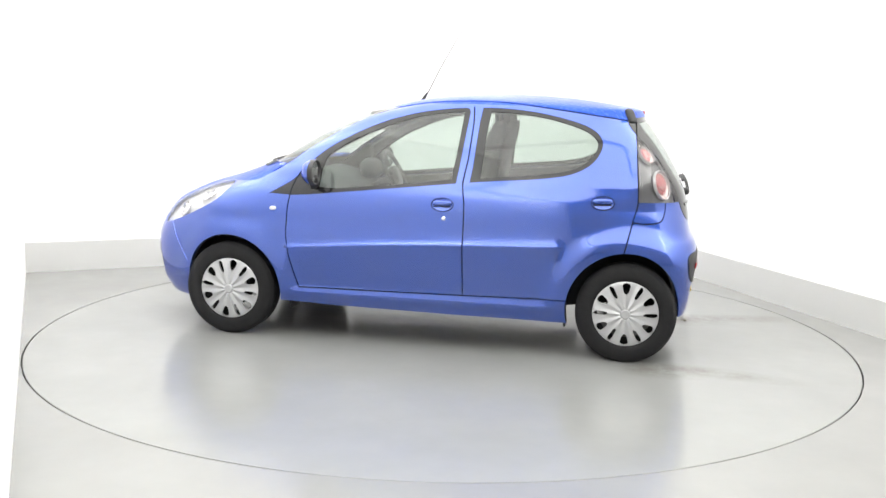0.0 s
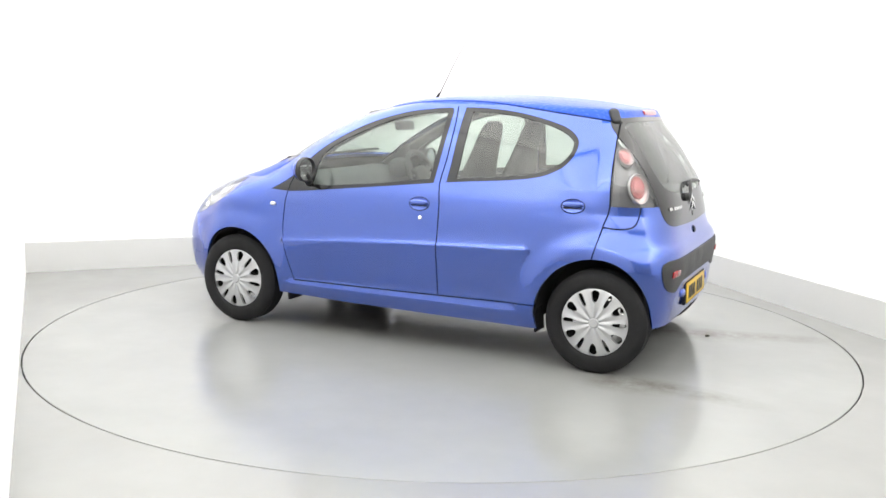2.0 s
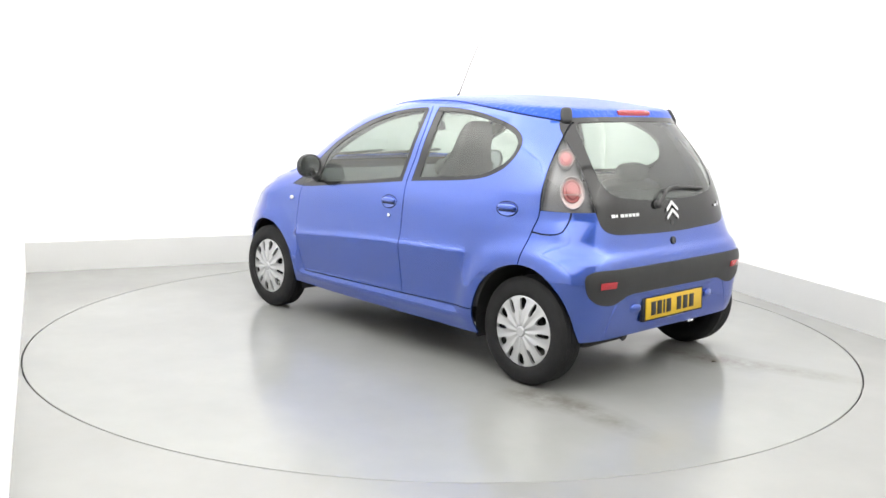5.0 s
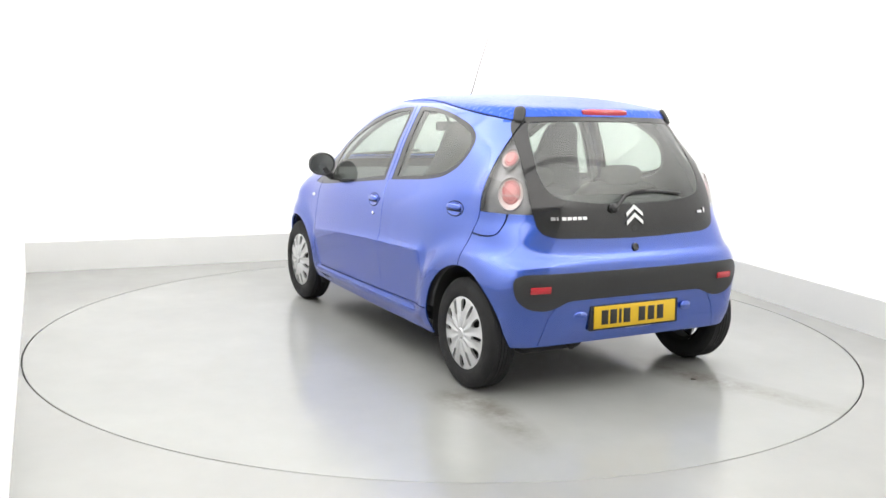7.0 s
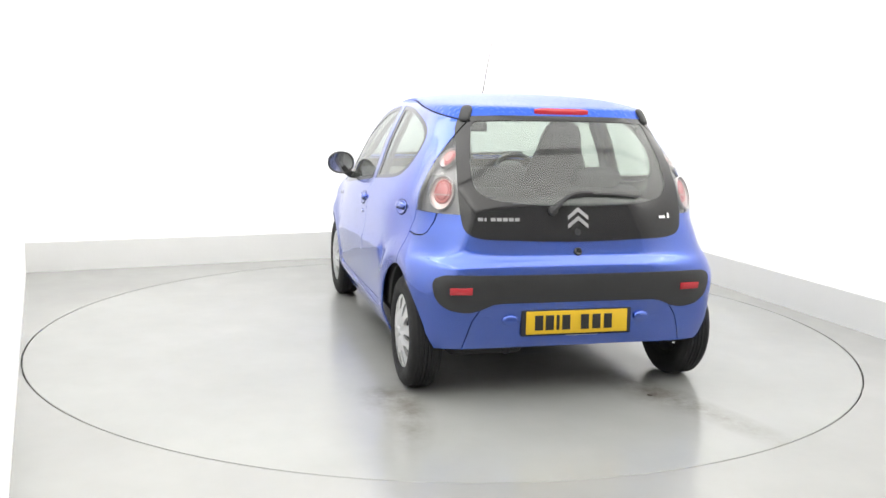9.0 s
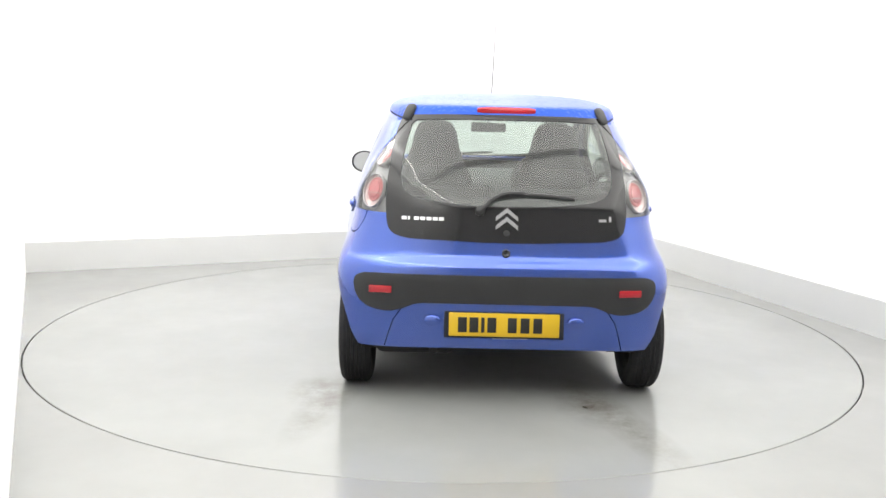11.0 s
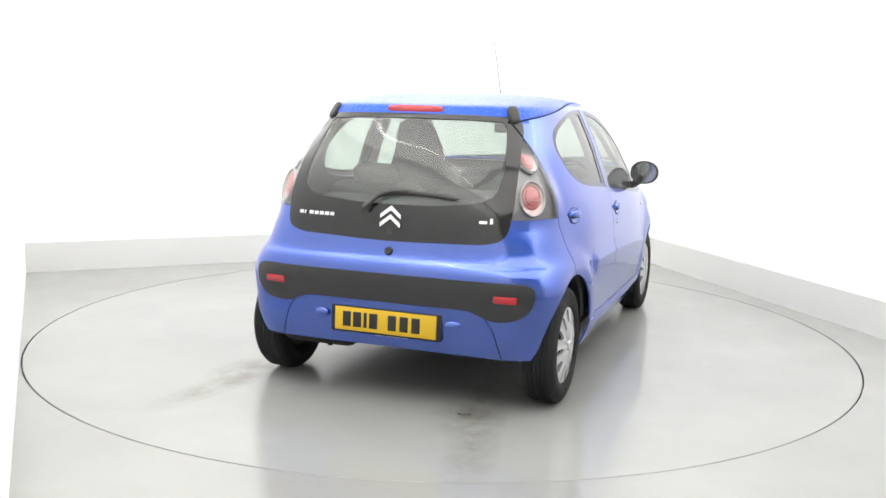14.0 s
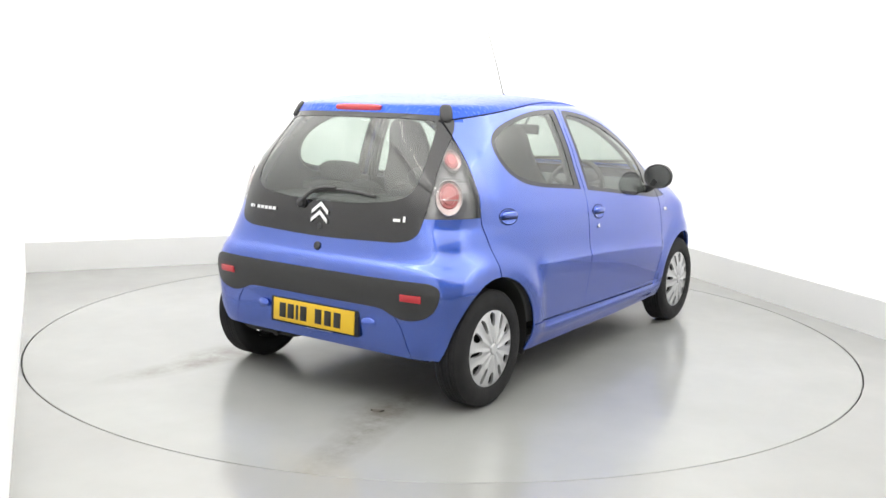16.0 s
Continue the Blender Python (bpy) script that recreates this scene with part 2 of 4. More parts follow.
C_BL = corner(BACK_N, BACK_D, LEFT_N, LEFT_D)
C_BR = corner(BACK_N, BACK_D, RIGHT_N, RIGHT_D)
C_FL = corner(FRONT_N, FRONT_D, LEFT_N, LEFT_D)
C_FR = corner(FRONT_N, FRONT_D, RIGHT_N, RIGHT_D)


def wall_between(name, a, b, outward, z0, z1, thick, mat, label):
    o = outward * thick
    vs = [a, b, b + o, a + o]
    verts = [(*v.xy, z0) for v in vs] + [(*v.xy, z1) for v in vs]
    faces = [(0, 1, 2, 3), (4, 5, 6, 7), (0, 1, 5, 4), (1, 2, 6, 5), (2, 3, 7, 6), (3, 0, 4, 7)]
    return tagged(mesh_ob(name, verts, faces, mat), label, "wall", kind="structure")


def build_room():
    wall_between("wall_back", C_BL, C_BR, BACK_N, -0.15, CEIL, 0.12, WALLPAINT, "plain white painted studio back wall, brightly lit")
    wall_between("wall_right", C_BR, C_FR, RIGHT_N, -0.15, CEIL, 0.12, WALLPAINT, "plain white painted studio side wall, brightly lit")
    wall_between("wall_left", C_FL, C_BL, LEFT_N, -0.15, CEIL, 0.12, WALLPAINT, "plain white painted studio side wall, brightly lit")
    # Unseen wall behind the camera, kept grey so the car's sides reflect darker.
    wall_between("wall_front", C_FR, C_FL, FRONT_N, -0.15, CEIL, 0.12, GREYPAINT, "unseen front wall, added to close the room, grey to darken reflections")
    # low skirting panels, proud of the walls
    for name, a, b, n in (("baseboard_back", C_BL, C_BR, BACK_N), ("baseboard_right", C_BR, C_FR, RIGHT_N)):
        bm = bmesh.new()
        L = (b - a).length
        d = (b - a).normalized()
        prof = [(0.0, 0.0), (0.022, 0.0), (0.022, 0.236), (0.018, 0.242), (0.010, 0.246), (0.0, 0.246)]
        rows = []
        for s in np.linspace(0.0, L, 8):
            rows.append([bm.verts.new((*(a + d * s - n * (o - 0.001)).xy, z)) for o, z in prof])
        for r0, r1 in zip(rows, rows[1:]):
            for k in range(len(prof) - 1):
                bm.faces.new((r0[k], r1[k], r1[k + 1], r0[k + 1]))
        ob = part(name, bm, SKIRTPAINT, None, smooth=False)
        tagged(ob, "low pale grey skirting panel along the foot of the wall", "baseboard", kind="structure")
    # ceiling
    vs = [C_BL, C_BR, C_FR, C_FL]
    verts = [(*v.xy, CEIL) for v in vs] + [(*v.xy, CEIL + 0.1) for v in vs]
    faces = [(0, 1, 2, 3), (4, 5, 6, 7), (0, 1, 5, 4), (1, 2, 6, 5), (2, 3, 7, 6), (3, 0, 4, 7)]
    tagged(mesh_ob("ceiling", verts, faces, CEILPAINT), "plain white ceiling of the studio", "ceiling", kind="structure")
    # floor with a round well for the turntable
    n = 160
    ring = [(TABLE_R * math.cos(2 * math.pi * k / n), TABLE_R * math.sin(2 * math.pi * k / n)) for k in range(n)]
    verts, faces = [], []
    cs = [C_BL, C_BR, C_FR, C_FL]
    nm = [(BACK_N, BACK_D), (RIGHT_N, RIGHT_D), (FRONT_N, FRONT_D), (LEFT_N, LEFT_D)]
    for x, y in ring:
        d = Vector((x, y, 0)).normalized()
        s = min(dd / d.dot(nn) for nn, dd in nm if d.dot(nn) > 1e-4)
        far = d * s
        verts += [(x, y, 0), (far.x, far.y, 0), (x, y, -0.06)]
    for k in range(n):
        a, b = 3 * k, 3 * ((k + 1) % n)
        faces += [(a, a + 1, b + 1, b), (a, b, b + 2, a + 2)]
    base = len(verts)
    for c in cs:
        verts.append((c.x, c.y, 0))
    for i, c in enumerate(cs):
        ang = math.atan2(c.y, c.x)
        k = int(math.floor((ang % (2 * math.pi)) / (2 * math.pi) * n)) % n
        faces.append((3 * k + 1, base + i, 3 * ((k + 1) % n) + 1))
    base = len(verts)
    verts.append((0, 0, -0.06))
    for k in range(n):
        faces.append((3 * k + 2, 3 * ((k + 1) % n) + 2, base))
    tagged(mesh_ob("floor", verts, faces, FLOOR), "smooth pale grey satin studio floor", "floor", kind="structure")


build_room()


def build_turntable():
    bm = lathe_bm([(0, 0.0), (1.2, 0.0), (TABLE_R - 0.011, 0.0), (TABLE_R - 0.008, -0.003), (TABLE_R - 0.008, -0.05), (0, -0.05)], 160, Matrix.Rotation(radians(90), 4, "X"))
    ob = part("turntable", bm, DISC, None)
    return tagged(ob, "round pale grey turntable disc, flush with the floor and tyre-marked", "turntable", kind="structure")


turntable = build_turntable()

# ---------------------------------------------------------------- the car: body surface
# Level by level: front end, rear end, half width and the squareness of the plan's front and rear corners.
# Car space: x forward, y to its own left, z up; the origin lies midway between the axles on the ground.
FRONT = ((.10, 1.66), (.16, 1.73), (.23, 1.79), (.33, 1.83), (.45, 1.842), (.55, 1.838), (.62, 1.82), (.70, 1.78), (.78, 1.70), (.83, 1.60), (.88, 1.48), (.943, 1.27), (1.0, 1.11), (1.044, 1.0),
         (1.135, .846), (1.24, .659), (1.326, .476), (1.383, .295), (1.421, .151), (1.450, -.040), (1.463, -.22), (1.470, -.38), (1.472, -.45))
REAR = ((.10, -1.40), (.20, -1.47), (.25, -1.503), (.34, -1.524), (.44, -1.534), (.50, -1.542), (.60, -1.552), (.645, -1.549), (.67, -1.540), (.70, -1.518), (.74, -1.507), (.76, -1.504), (.85, -1.492), (.92, -1.477),
        (1.0, -1.448), (1.1, -1.395), (1.2, -1.333), (1.3, -1.262), (1.34, -1.234), (1.375, -1.216), (1.396, -1.203), (1.406, -1.17), (1.414, -1.11), (1.425, -1.03), (1.443, -.90), (1.458, -.76), (1.466, -.63), (1.470, -.52), (1.472, -.45))
WIDTH = ((.10, .74), (.20, .775), (.30, .800), (.45, .812), (.58, .819), (.64, .820), (.72, .815), (.80, .808), (.87, .796), (.97, .762), (1.05, .735), (1.183, .690), (1.298, .640), (1.36, .612), (1.40, .588),
         (1.425, .555), (1.442, .50), (1.454, .42), (1.463, .31), (1.469, .18), (1.472, .0))
NF = ((.10, 3.9), (.45, 4.1), (.62, 3.8), (.72, 3.5), (.88, 3.6), (.95, 4.0), (1.05, 4.8), (1.30, 5.0), (1.40, 4.2), (1.45, 3.2), (1.472, 2.4))
NR = ((.10, 7.0), (.30, 8.6), (.56, 8.2), (.66, 6.9), (.76, 5.8), (.88, 5.0), (1.15, 4.6), (1.33, 4.4), (1.40, 4.2), (1.45, 3.2), (1.472, 2.4))
MID = ((.10, -.2), (1.30, -.2), (1.40, -.3), (1.472, -.45))


def curve(table):
    """A smooth monotone curve through a table."""
    xs, ys = np.array(table).T
    h, d = np.diff(xs), np.diff(ys) / np.diff(xs)
    m = np.zeros(len(xs))
    m[0], m[-1] = d[0], d[-1]
    for i in range(1, len(xs) - 1):
        if d[i - 1] * d[i] > 0:
            w1, w2 = 2 * h[i] + h[i - 1], h[i] + 2 * h[i - 1]
            m[i] = (w1 + w2) / (w1 / d[i - 1] + w2 / d[i])

    def at(x):
        x = np.clip(x, xs[0], xs[-1])
        i = np.clip(np.searchsorted(xs, x) - 1, 0, len(xs) - 2)
        t = (x - xs[i]) / h[i]
        return ((1 + 2 * t) * (1 - t) ** 2 * ys[i] + t * (1 - t) ** 2 * h[i] * m[i] + t * t * (3 - 2 * t) * ys[i + 1] + t * t * (t - 1) * h[i] * m[i + 1])
    return at


c_front, c_rear, c_width, c_nf, c_nr, c_mid = (curve(t) for t in (FRONT, REAR, WIDTH, NF, NR, MID))
AXLE_F, AXLE_R, HUB_Z, ARCH_R = 1.17, -1.17, 0.279, 0.332
ARCHES = ((AXLE_F, 0.281, 0.328, 0.017, 0.0, 0.13), (AXLE_R, 0.287, 0.334, 0.027, 0.04, 0.125))


def flare(x, z):
    """How far the wheel arches swell outward, and the doors' ledge with the hollow under it."""
    b = np.zeros_like(x)
    for ax, az, ar, amp, flat, fall in ARCHES:
        r = np.hypot(x - ax, z - az)
        k = np.clip((r - ar - flat) / fall, 0, 1)
        b = b + amp * (1 - k) ** 2 * (1 + 2 * k) * np.clip((z - .17) / .16, 0, 1)
    u = z - np.interp(x, (-.75, -.10, .35, .78), (.640, .618, .593, .558))
    along = np.clip((x + .81) / .045, 0, 1) * np.clip((.815 - x) / .02, 0, 1)
    lip = .018 * np.exp(-np.maximum(u, 0) / .024)
    hollow = .018 * np.clip(1 + u / .24, 0, 1)
    k = np.where(u > 0, 1.0, 0.0)
    sill = .013 * np.exp(-((z - .283) / .032) ** 2) * np.clip((x + .84) / .16, 0, 1) * np.clip((.84 - x) / .10, 0, 1)
    # the tail narrows behind the doors, the front wings stand wide, the tail lamps swell
    waist = -.028 * np.exp(-((x + 1.13) / .22) ** 2) * np.clip((.97 - z) / .12, 0, 1)
    wing = np.interp(z, (.3, .60, .76, .90, 1.02), (.03, .05, .09, .09, .0)) * np.exp(-((x - 1.33) / .27) ** 2)
    back = np.clip((-1.10 - x) / .22, 0, 1)
    lamps = .090 * np.sin(math.pi * np.clip((z - .85) / .43, 0, 1)) ** 1.5 * back * back * (3 - 2 * back)
    return b + along * (lip * k + hollow * (1 - k)) + sill + waist + wing + lamps


def implicit(p):
    x, y, z = p.T
    y = np.abs(y)
    w = np.maximum(c_width(z), 1e-3)
    y = y - flare(x, z) * np.clip(y / w, 0, 1.05) ** 4
    mid = c_mid(z)
    af, ar = np.maximum(c_front(z) - mid, 1e-3), np.maximum(mid - c_rear(z), 1e-3)
    fr = x > mid
    a = np.where(fr, af, ar)
    n = np.where(fr, c_nf(z), c_nr(z))
    return (np.abs(x - mid) / a) ** n + (np.maximum(y, 0) / w) ** n - 1


def surface_normals(p):
    p = np.asarray(p, float)
    g = np.zeros_like(p)
    for k in range(3):
        d = np.zeros(3)
        d[k] = 0.004
        g[:, k] = implicit(p + d) - implicit(p - d)
    g[:, 1] = np.where(np.abs(p[:, 1]) < 1e-4, 0, g[:, 1])
    top = p[:, 2] > 1.4685
    g[top] = (0, 0, 1)
    g /= np.maximum(np.linalg.norm(g, axis=1, keepdims=True), 1e-9)
    return g


def outline(z, count):
    """Half the plan at a height, from the front's middle to the rear's, evenly spaced."""
    w, mid = max(float(c_width(z)), 0.002), float(c_mid(z))
    pts = []
    for a, n, sgn in ((float(c_front(z)) - mid, float(c_nf(z)), 1), (mid - float(c_rear(z)), float(c_nr(z)), -1)):
        a = max(a, 0.002)
        k = 0.5 ** (1 / n)
        ys = np.linspace(0, k, 160)
        q1 = np.stack([(1 - ys ** n) ** (1 / n), ys], 1)
        xs = np.linspace(k, 0, 160)[1:]
        q2 = np.stack([xs, (1 - xs ** n) ** (1 / n)], 1)
        q = np.concatenate([q1, q2]) * (a, w)
        q[:, 0] = mid + sgn * q[:, 0]
        pts.append(q if sgn > 0 else q[::-1][1:])
    q = np.concatenate(pts)
    s = np.concatenate([[0], np.cumsum(np.hypot(*np.diff(q, axis=0).T))])
    t = np.linspace(0, s[-1], count)
    q = np.stack([np.interp(t, s, q[:, 0]), np.interp(t, s, q[:, 1])], 1)
    q[:, 1] += flare(q[:, 0], np.full(count, z)) * np.clip(q[:, 1] / w, 0, 1) ** 4
    q[0, 1] = q[-1, 1] = 0
    return q


def side_y(x, z):
    """The half width of the body at a place on its side."""
    q = outline(z, 400)
    q = q[np.argsort(q[:, 0])]
    m = q[:, 1] > 0.0
    return float(np.interp(x, q[m, 0], q[m, 1]))


def rear_x(y, z):
    """Where the tail lies at a half width and a height."""
    q = outline(z, 600)[300:]
    o = np.argsort(q[:, 1])
    return float(np.interp(y, q[o, 1], q[o, 0]))


def nose_x(y, z):
    """Where the front or the windscreen lies at a half width and a height."""
    q = outline(z, 600)[:300]
    o = np.argsort(q[:, 1])
    return float(np.interp(y, q[o, 1], q[o, 0]))


def half_body():
    zs = np.concatenate([np.linspace(.165, .52, 19)[:-1], np.linspace(.52, .70, 26)[:-1], np.linspace(.70, 1.34, 33), [1.352, 1.364, 1.375, 1.384, 1.392, 1.399, 1.406, 1.414, 1.422, 1.430, 1.437, 1.444, 1.450, 1.455, 1.459, 1.4625, 1.4655, 1.468, 1.4697, 1.4708, 1.4715, 1.4719]])
    bm = bmesh.new()
    rows = [[bm.verts.new((x, y, z)) for x, y in outline(z, 132)] for z in zs]
    for a, b in zip(rows, rows[1:]):
        for k in range(len(a) - 1):
            bm.faces.new((a[k], a[k + 1], b[k + 1], b[k]))
    return bm


def slice_along(bm, pts, axes, keep, closed=False):
    """Cut the sheet's faces along a line drawn in two of its axes, where keep() lets it."""
    i, j = axes
    pts = list(pts) + ([pts[0]] if closed else [])
    P = np.array(pts)
    lo, hi = P.min(0) - 0.03, P.max(0) + 0.03
    cand = [f for f in bm.faces if (lambda c: lo[0] < c[i] < hi[0] and lo[1] < c[j] < hi[1] and keep(c))(f.calc_center_median())]
    for p, q in zip(pts, pts[1:]):
        a0, a1, b0, b1 = min(p[0], q[0]) - 1e-4, max(p[0], q[0]) + 1e-4, min(p[1], q[1]) - 1e-4, max(p[1], q[1]) + 1e-4
        sel, rest = [], []
        for f in cand:
            if not f.is_valid:
                continue
            us = [v.co[i] for v in f.verts]
            vs = [v.co[j] for v in f.verts]
            (sel if max(us) >= a0 and min(us) <= a1 and max(vs) >= b0 and min(vs) <= b1 else rest).append(f)
        if not sel:
            cand = rest
            continue
        geom = set(sel)
        for f in sel:
            geom.update(f.edges)
            geom.update(f.verts)
        co, no = [0, 0, 0], [0, 0, 0]
        co[i], co[j] = p
        no[i], no[j] = -(q[1] - p[1]), q[0] - p[0]
        res = bmesh.ops.bisect_plane(bm, geom=list(geom), plane_co=co, plane_no=no, dist=2e-5)
        cand = rest + [g for g in res["geom"] if isinstance(g, bmesh.types.BMFace)]


def smooth_line(pts, closed=False, step=4):
    """A rounded line through points."""
    P = [np.array(p, float) for p in pts]
    n = len(P)
    out = []
    for k in range(n if closed else n - 1):
        p0 = P[(k - 1) % n] if closed or k else P[0]
        p1, p2 = P[k], P[(k + 1) % n]
        p3 = P[(k + 2) % n] if closed or k + 2 < n else P[-1]
        for s in range(step):
            t = s / step
            out.append(tuple(0.5 * (2 * p1 + (p2 - p0) * t + (2 * p0 - 5 * p1 + 4 * p2 - p3) * t * t + (3 * p1 - p0 - 3 * p2 + p3) * t ** 3)))
    if not closed:
        out.append(tuple(P[-1]))
    return out


def shifted(pts, d, closed=False):
    """The line moved sideways by d (to its left)."""
    P = np.array(pts)
    n = len(P)
    out = []
    for k in range(n):
        a = P[(k - 1) % n] if closed or k else P[k]
        b = P[(k + 1) % n] if closed or k + 1 < n else P[k]
        t = (b - a) / max(np.hypot(*(b - a)), 1e-9)
        out.append((P[k][0] - t[1] * d, P[k][1] + t[0] * d))
    return out


def inside(poly, U, V):
    poly = np.array(poly)
    r = np.zeros(len(U), bool)
    x1, y1 = poly[-1]
    for x2, y2 in poly:
        c = ((y2 > V) != (y1 > V)) & (U < (x1 - x2) * (V - y2) / (y1 - y2 + 1e-12) + x2)
        r ^= c
        x1, y1 = x2, y2
    return r


def near(line, U, V, g):
    d = np.full(len(U), 9.0)
    for (x1, y1), (x2, y2) in zip(line, line[1:]):
        L = max((x2 - x1) ** 2 + (y2 - y1) ** 2, 1e-12)
        t = np.clip(((U - x1) * (x2 - x1) + (V - y1) * (y2 - y1)) / L, 0, 1)
        d = np.minimum(d, np.hypot(U - x1 - t * (x2 - x1), V - y1 - t * (y2 - y1)))
    return d < g


# Lines on the side (x, z).
FWIN = smooth_line([(.925, .862), (.785, .945), (.70, 1.038), (.585, 1.134), (.453, 1.210), (.322, 1.272), (.192, 1.318), (.029, 1.358), (-.134, 1.379)], step=3)[:-1] + \
    [(-.134, 1.379), (-.215, 1.385), (-.236, 1.380), (-.243, 1.362), (-.236, 1.294), (-.219, 1.135), (-.196, .962), (.156, .922), (.494, .885), (.66, .866), (.78, .857)]
FGLASS = smooth_line([(.617, .910), (.612, .985), (.598, 1.050), (.570, 1.100), (.452, 1.177), (.317, 1.240), (.183, 1.292), (.017, 1.338), (-.130, 1.358)], step=3)[:-1] + \
    [(-.130, 1.358), (-.206, 1.362), (-.203, 1.28), (-.189, 1.15), (-.166, .985), (.156, .942), (.494, .908)]
RWIN = smooth_line([(-.313, 1.388), (-.393, 1.388), (-.522, 1.381), (-.651, 1.365), (-.780, 1.338), (-.900, 1.302), (-.968, 1.262), (-.998, 1.215), (-.990, 1.159), (-.952, 1.100), (-.892, 1.058), (-.802, 1.025), (-.647, 1.002), (-.458, .986)], step=3)[:-1] + \
    [(-.458, .986), (-.273, .970), (-.286, 1.075), (-.301, 1.295)]
RGLASS = smooth_line([(-.362, 1.366), (-.400, 1.366), (-.522, 1.360), (-.645, 1.345), (-.770, 1.318), (-.880, 1.284), (-.944, 1.248), (-.972, 1.212), (-.966, 1.165), (-.935, 1.118), (-.882, 1.080), (-.795, 1.047), (-.645, 1.023), (-.458, 1.007)], step=3)[:-1] + \
    [(-.458, 1.007), (-.330, .996), (-.338, 1.075), (-.352, 1.295)]
GUTTER = smooth_line([(1.06, .90), (.93, .985), (.808, 1.062), (.754, 1.105), (.560, 1.222), (.386, 1.313), (.215, 1.372), (.046, 1.405), (-.122, 1.420), (-.287, 1.424), (-.451, 1.419), (-.614, 1.403), (-.774, 1.383), (-.934, 1.362), (-1.091, 1.340), (-1.185, 1.322)], step=3)
SEAM_DF = smooth_line([(.70, 1.042), (.745, .985), (.778, .92), (.792, .85), (.801, .775), (.803, .61), (.775, .477), (.735, .345), (.722, .318)], step=3)
SEAM_DB = smooth_line([(-.262, 1.392), (-.268, 1.30), (-.255, 1.10), (-.234, .965), (-.250, .857), (-.252, .73), (-.252, .601), (-.256, .330)], step=2)
SEAM_SILL = [(.722, .318), (.55, .321), (.136, .325), (-.256, .330), (-.60, .336), (-.835, .340)]
SEAM_DR = smooth_line([(-1.172, 1.322), (-1.186, 1.195), (-1.196, 1.073), (-1.208, .893), (-1.186, .801), (-1.162, .69), (-1.147, .625)], step=3)
SEAM_BUMP = smooth_line([(-1.186, .785), (-1.24, .780), (-1.30, .782), (-1.338, .797), (-1.352, .835), (-1.356, .889)], step=3)
HEADLAMP = smooth_line([(1.19, .915), (1.235, .845), (1.306, .785), (1.457, .712), (1.61, .652), (1.72, .630), (1.70, .70), (1.60, .78), (1.45, .85), (1.30, .90)], True, 3)
SEAM_FB = [(1.46, .42), (1.52, .50), (1.58, .585), (1.62, .645)]
SKIRT_LINE = [(2.0, .20), (1.50, .19), (1.40, .19), (.90, .222), (.834, .228), (.48, .218), (-.195, .209), (-.842, .205), (-.95, .21), (-1.35, .245), (-1.45, .262), (-1.7, .262)]
# Lines on the tail (y, z).
HATCH = [(-.05, .768), (.0, .768), (.15, .770), (.296, .776)] + smooth_line([(.40, .779), (.47, .784), (.527, .800), (.556, .832), (.566, .89), (.570, .981), (.562, 1.086), (.548, 1.192), (.527, 1.290), (.505, 1.337)], step=3) + [(.46, 1.350), (.30, 1.356), (.0, 1.358), (-.05, 1.358)]
HATCH_CLEAR = [(-.05, .935), (.0, .935), (.20, .940), (.36, .955)] + smooth_line([(.42, .966), (.475, .995), (.500, 1.05), (.498, 1.13), (.482, 1.22), (.462, 1.30)], step=3) + [(.44, 1.325), (.30, 1.333), (.0, 1.335), (-.05, 1.335)]
STRIP = [(-.05, .620), (.0, .620), (.30, .621), (.60, .623)] + smooth_line([(.655, .621), (.695, .605), (.708, .575), (.700, .525), (.675, .485), (.630, .457), (.570, .444), (.520, .446), (.470, .462), (.425, .480), (.38, .485)], step=3) + [(.30, .485), (.0, .485), (-.05, .485)]
SEAM_LOW = [(.485, .455), (.523, .40), (.542, .342), (.562, .27)]
LAMP_Z = .893


def arch_line(ax, az, ar):
    """The wheel opening in side view, drawn in towards the bumper."""
    pts = []
    for a in np.linspace(0, 2 * math.pi, 56, endpoint=False):
        out = max(0.0, math.cos(a) * (1 if ax > 0 else -1))
        k = 1.0 - (0.11 if ax > 0 else 0.135) * out
        pts.append((ax + ar * k * math.cos(a), az + ar * math.sin(a)))
    return pts


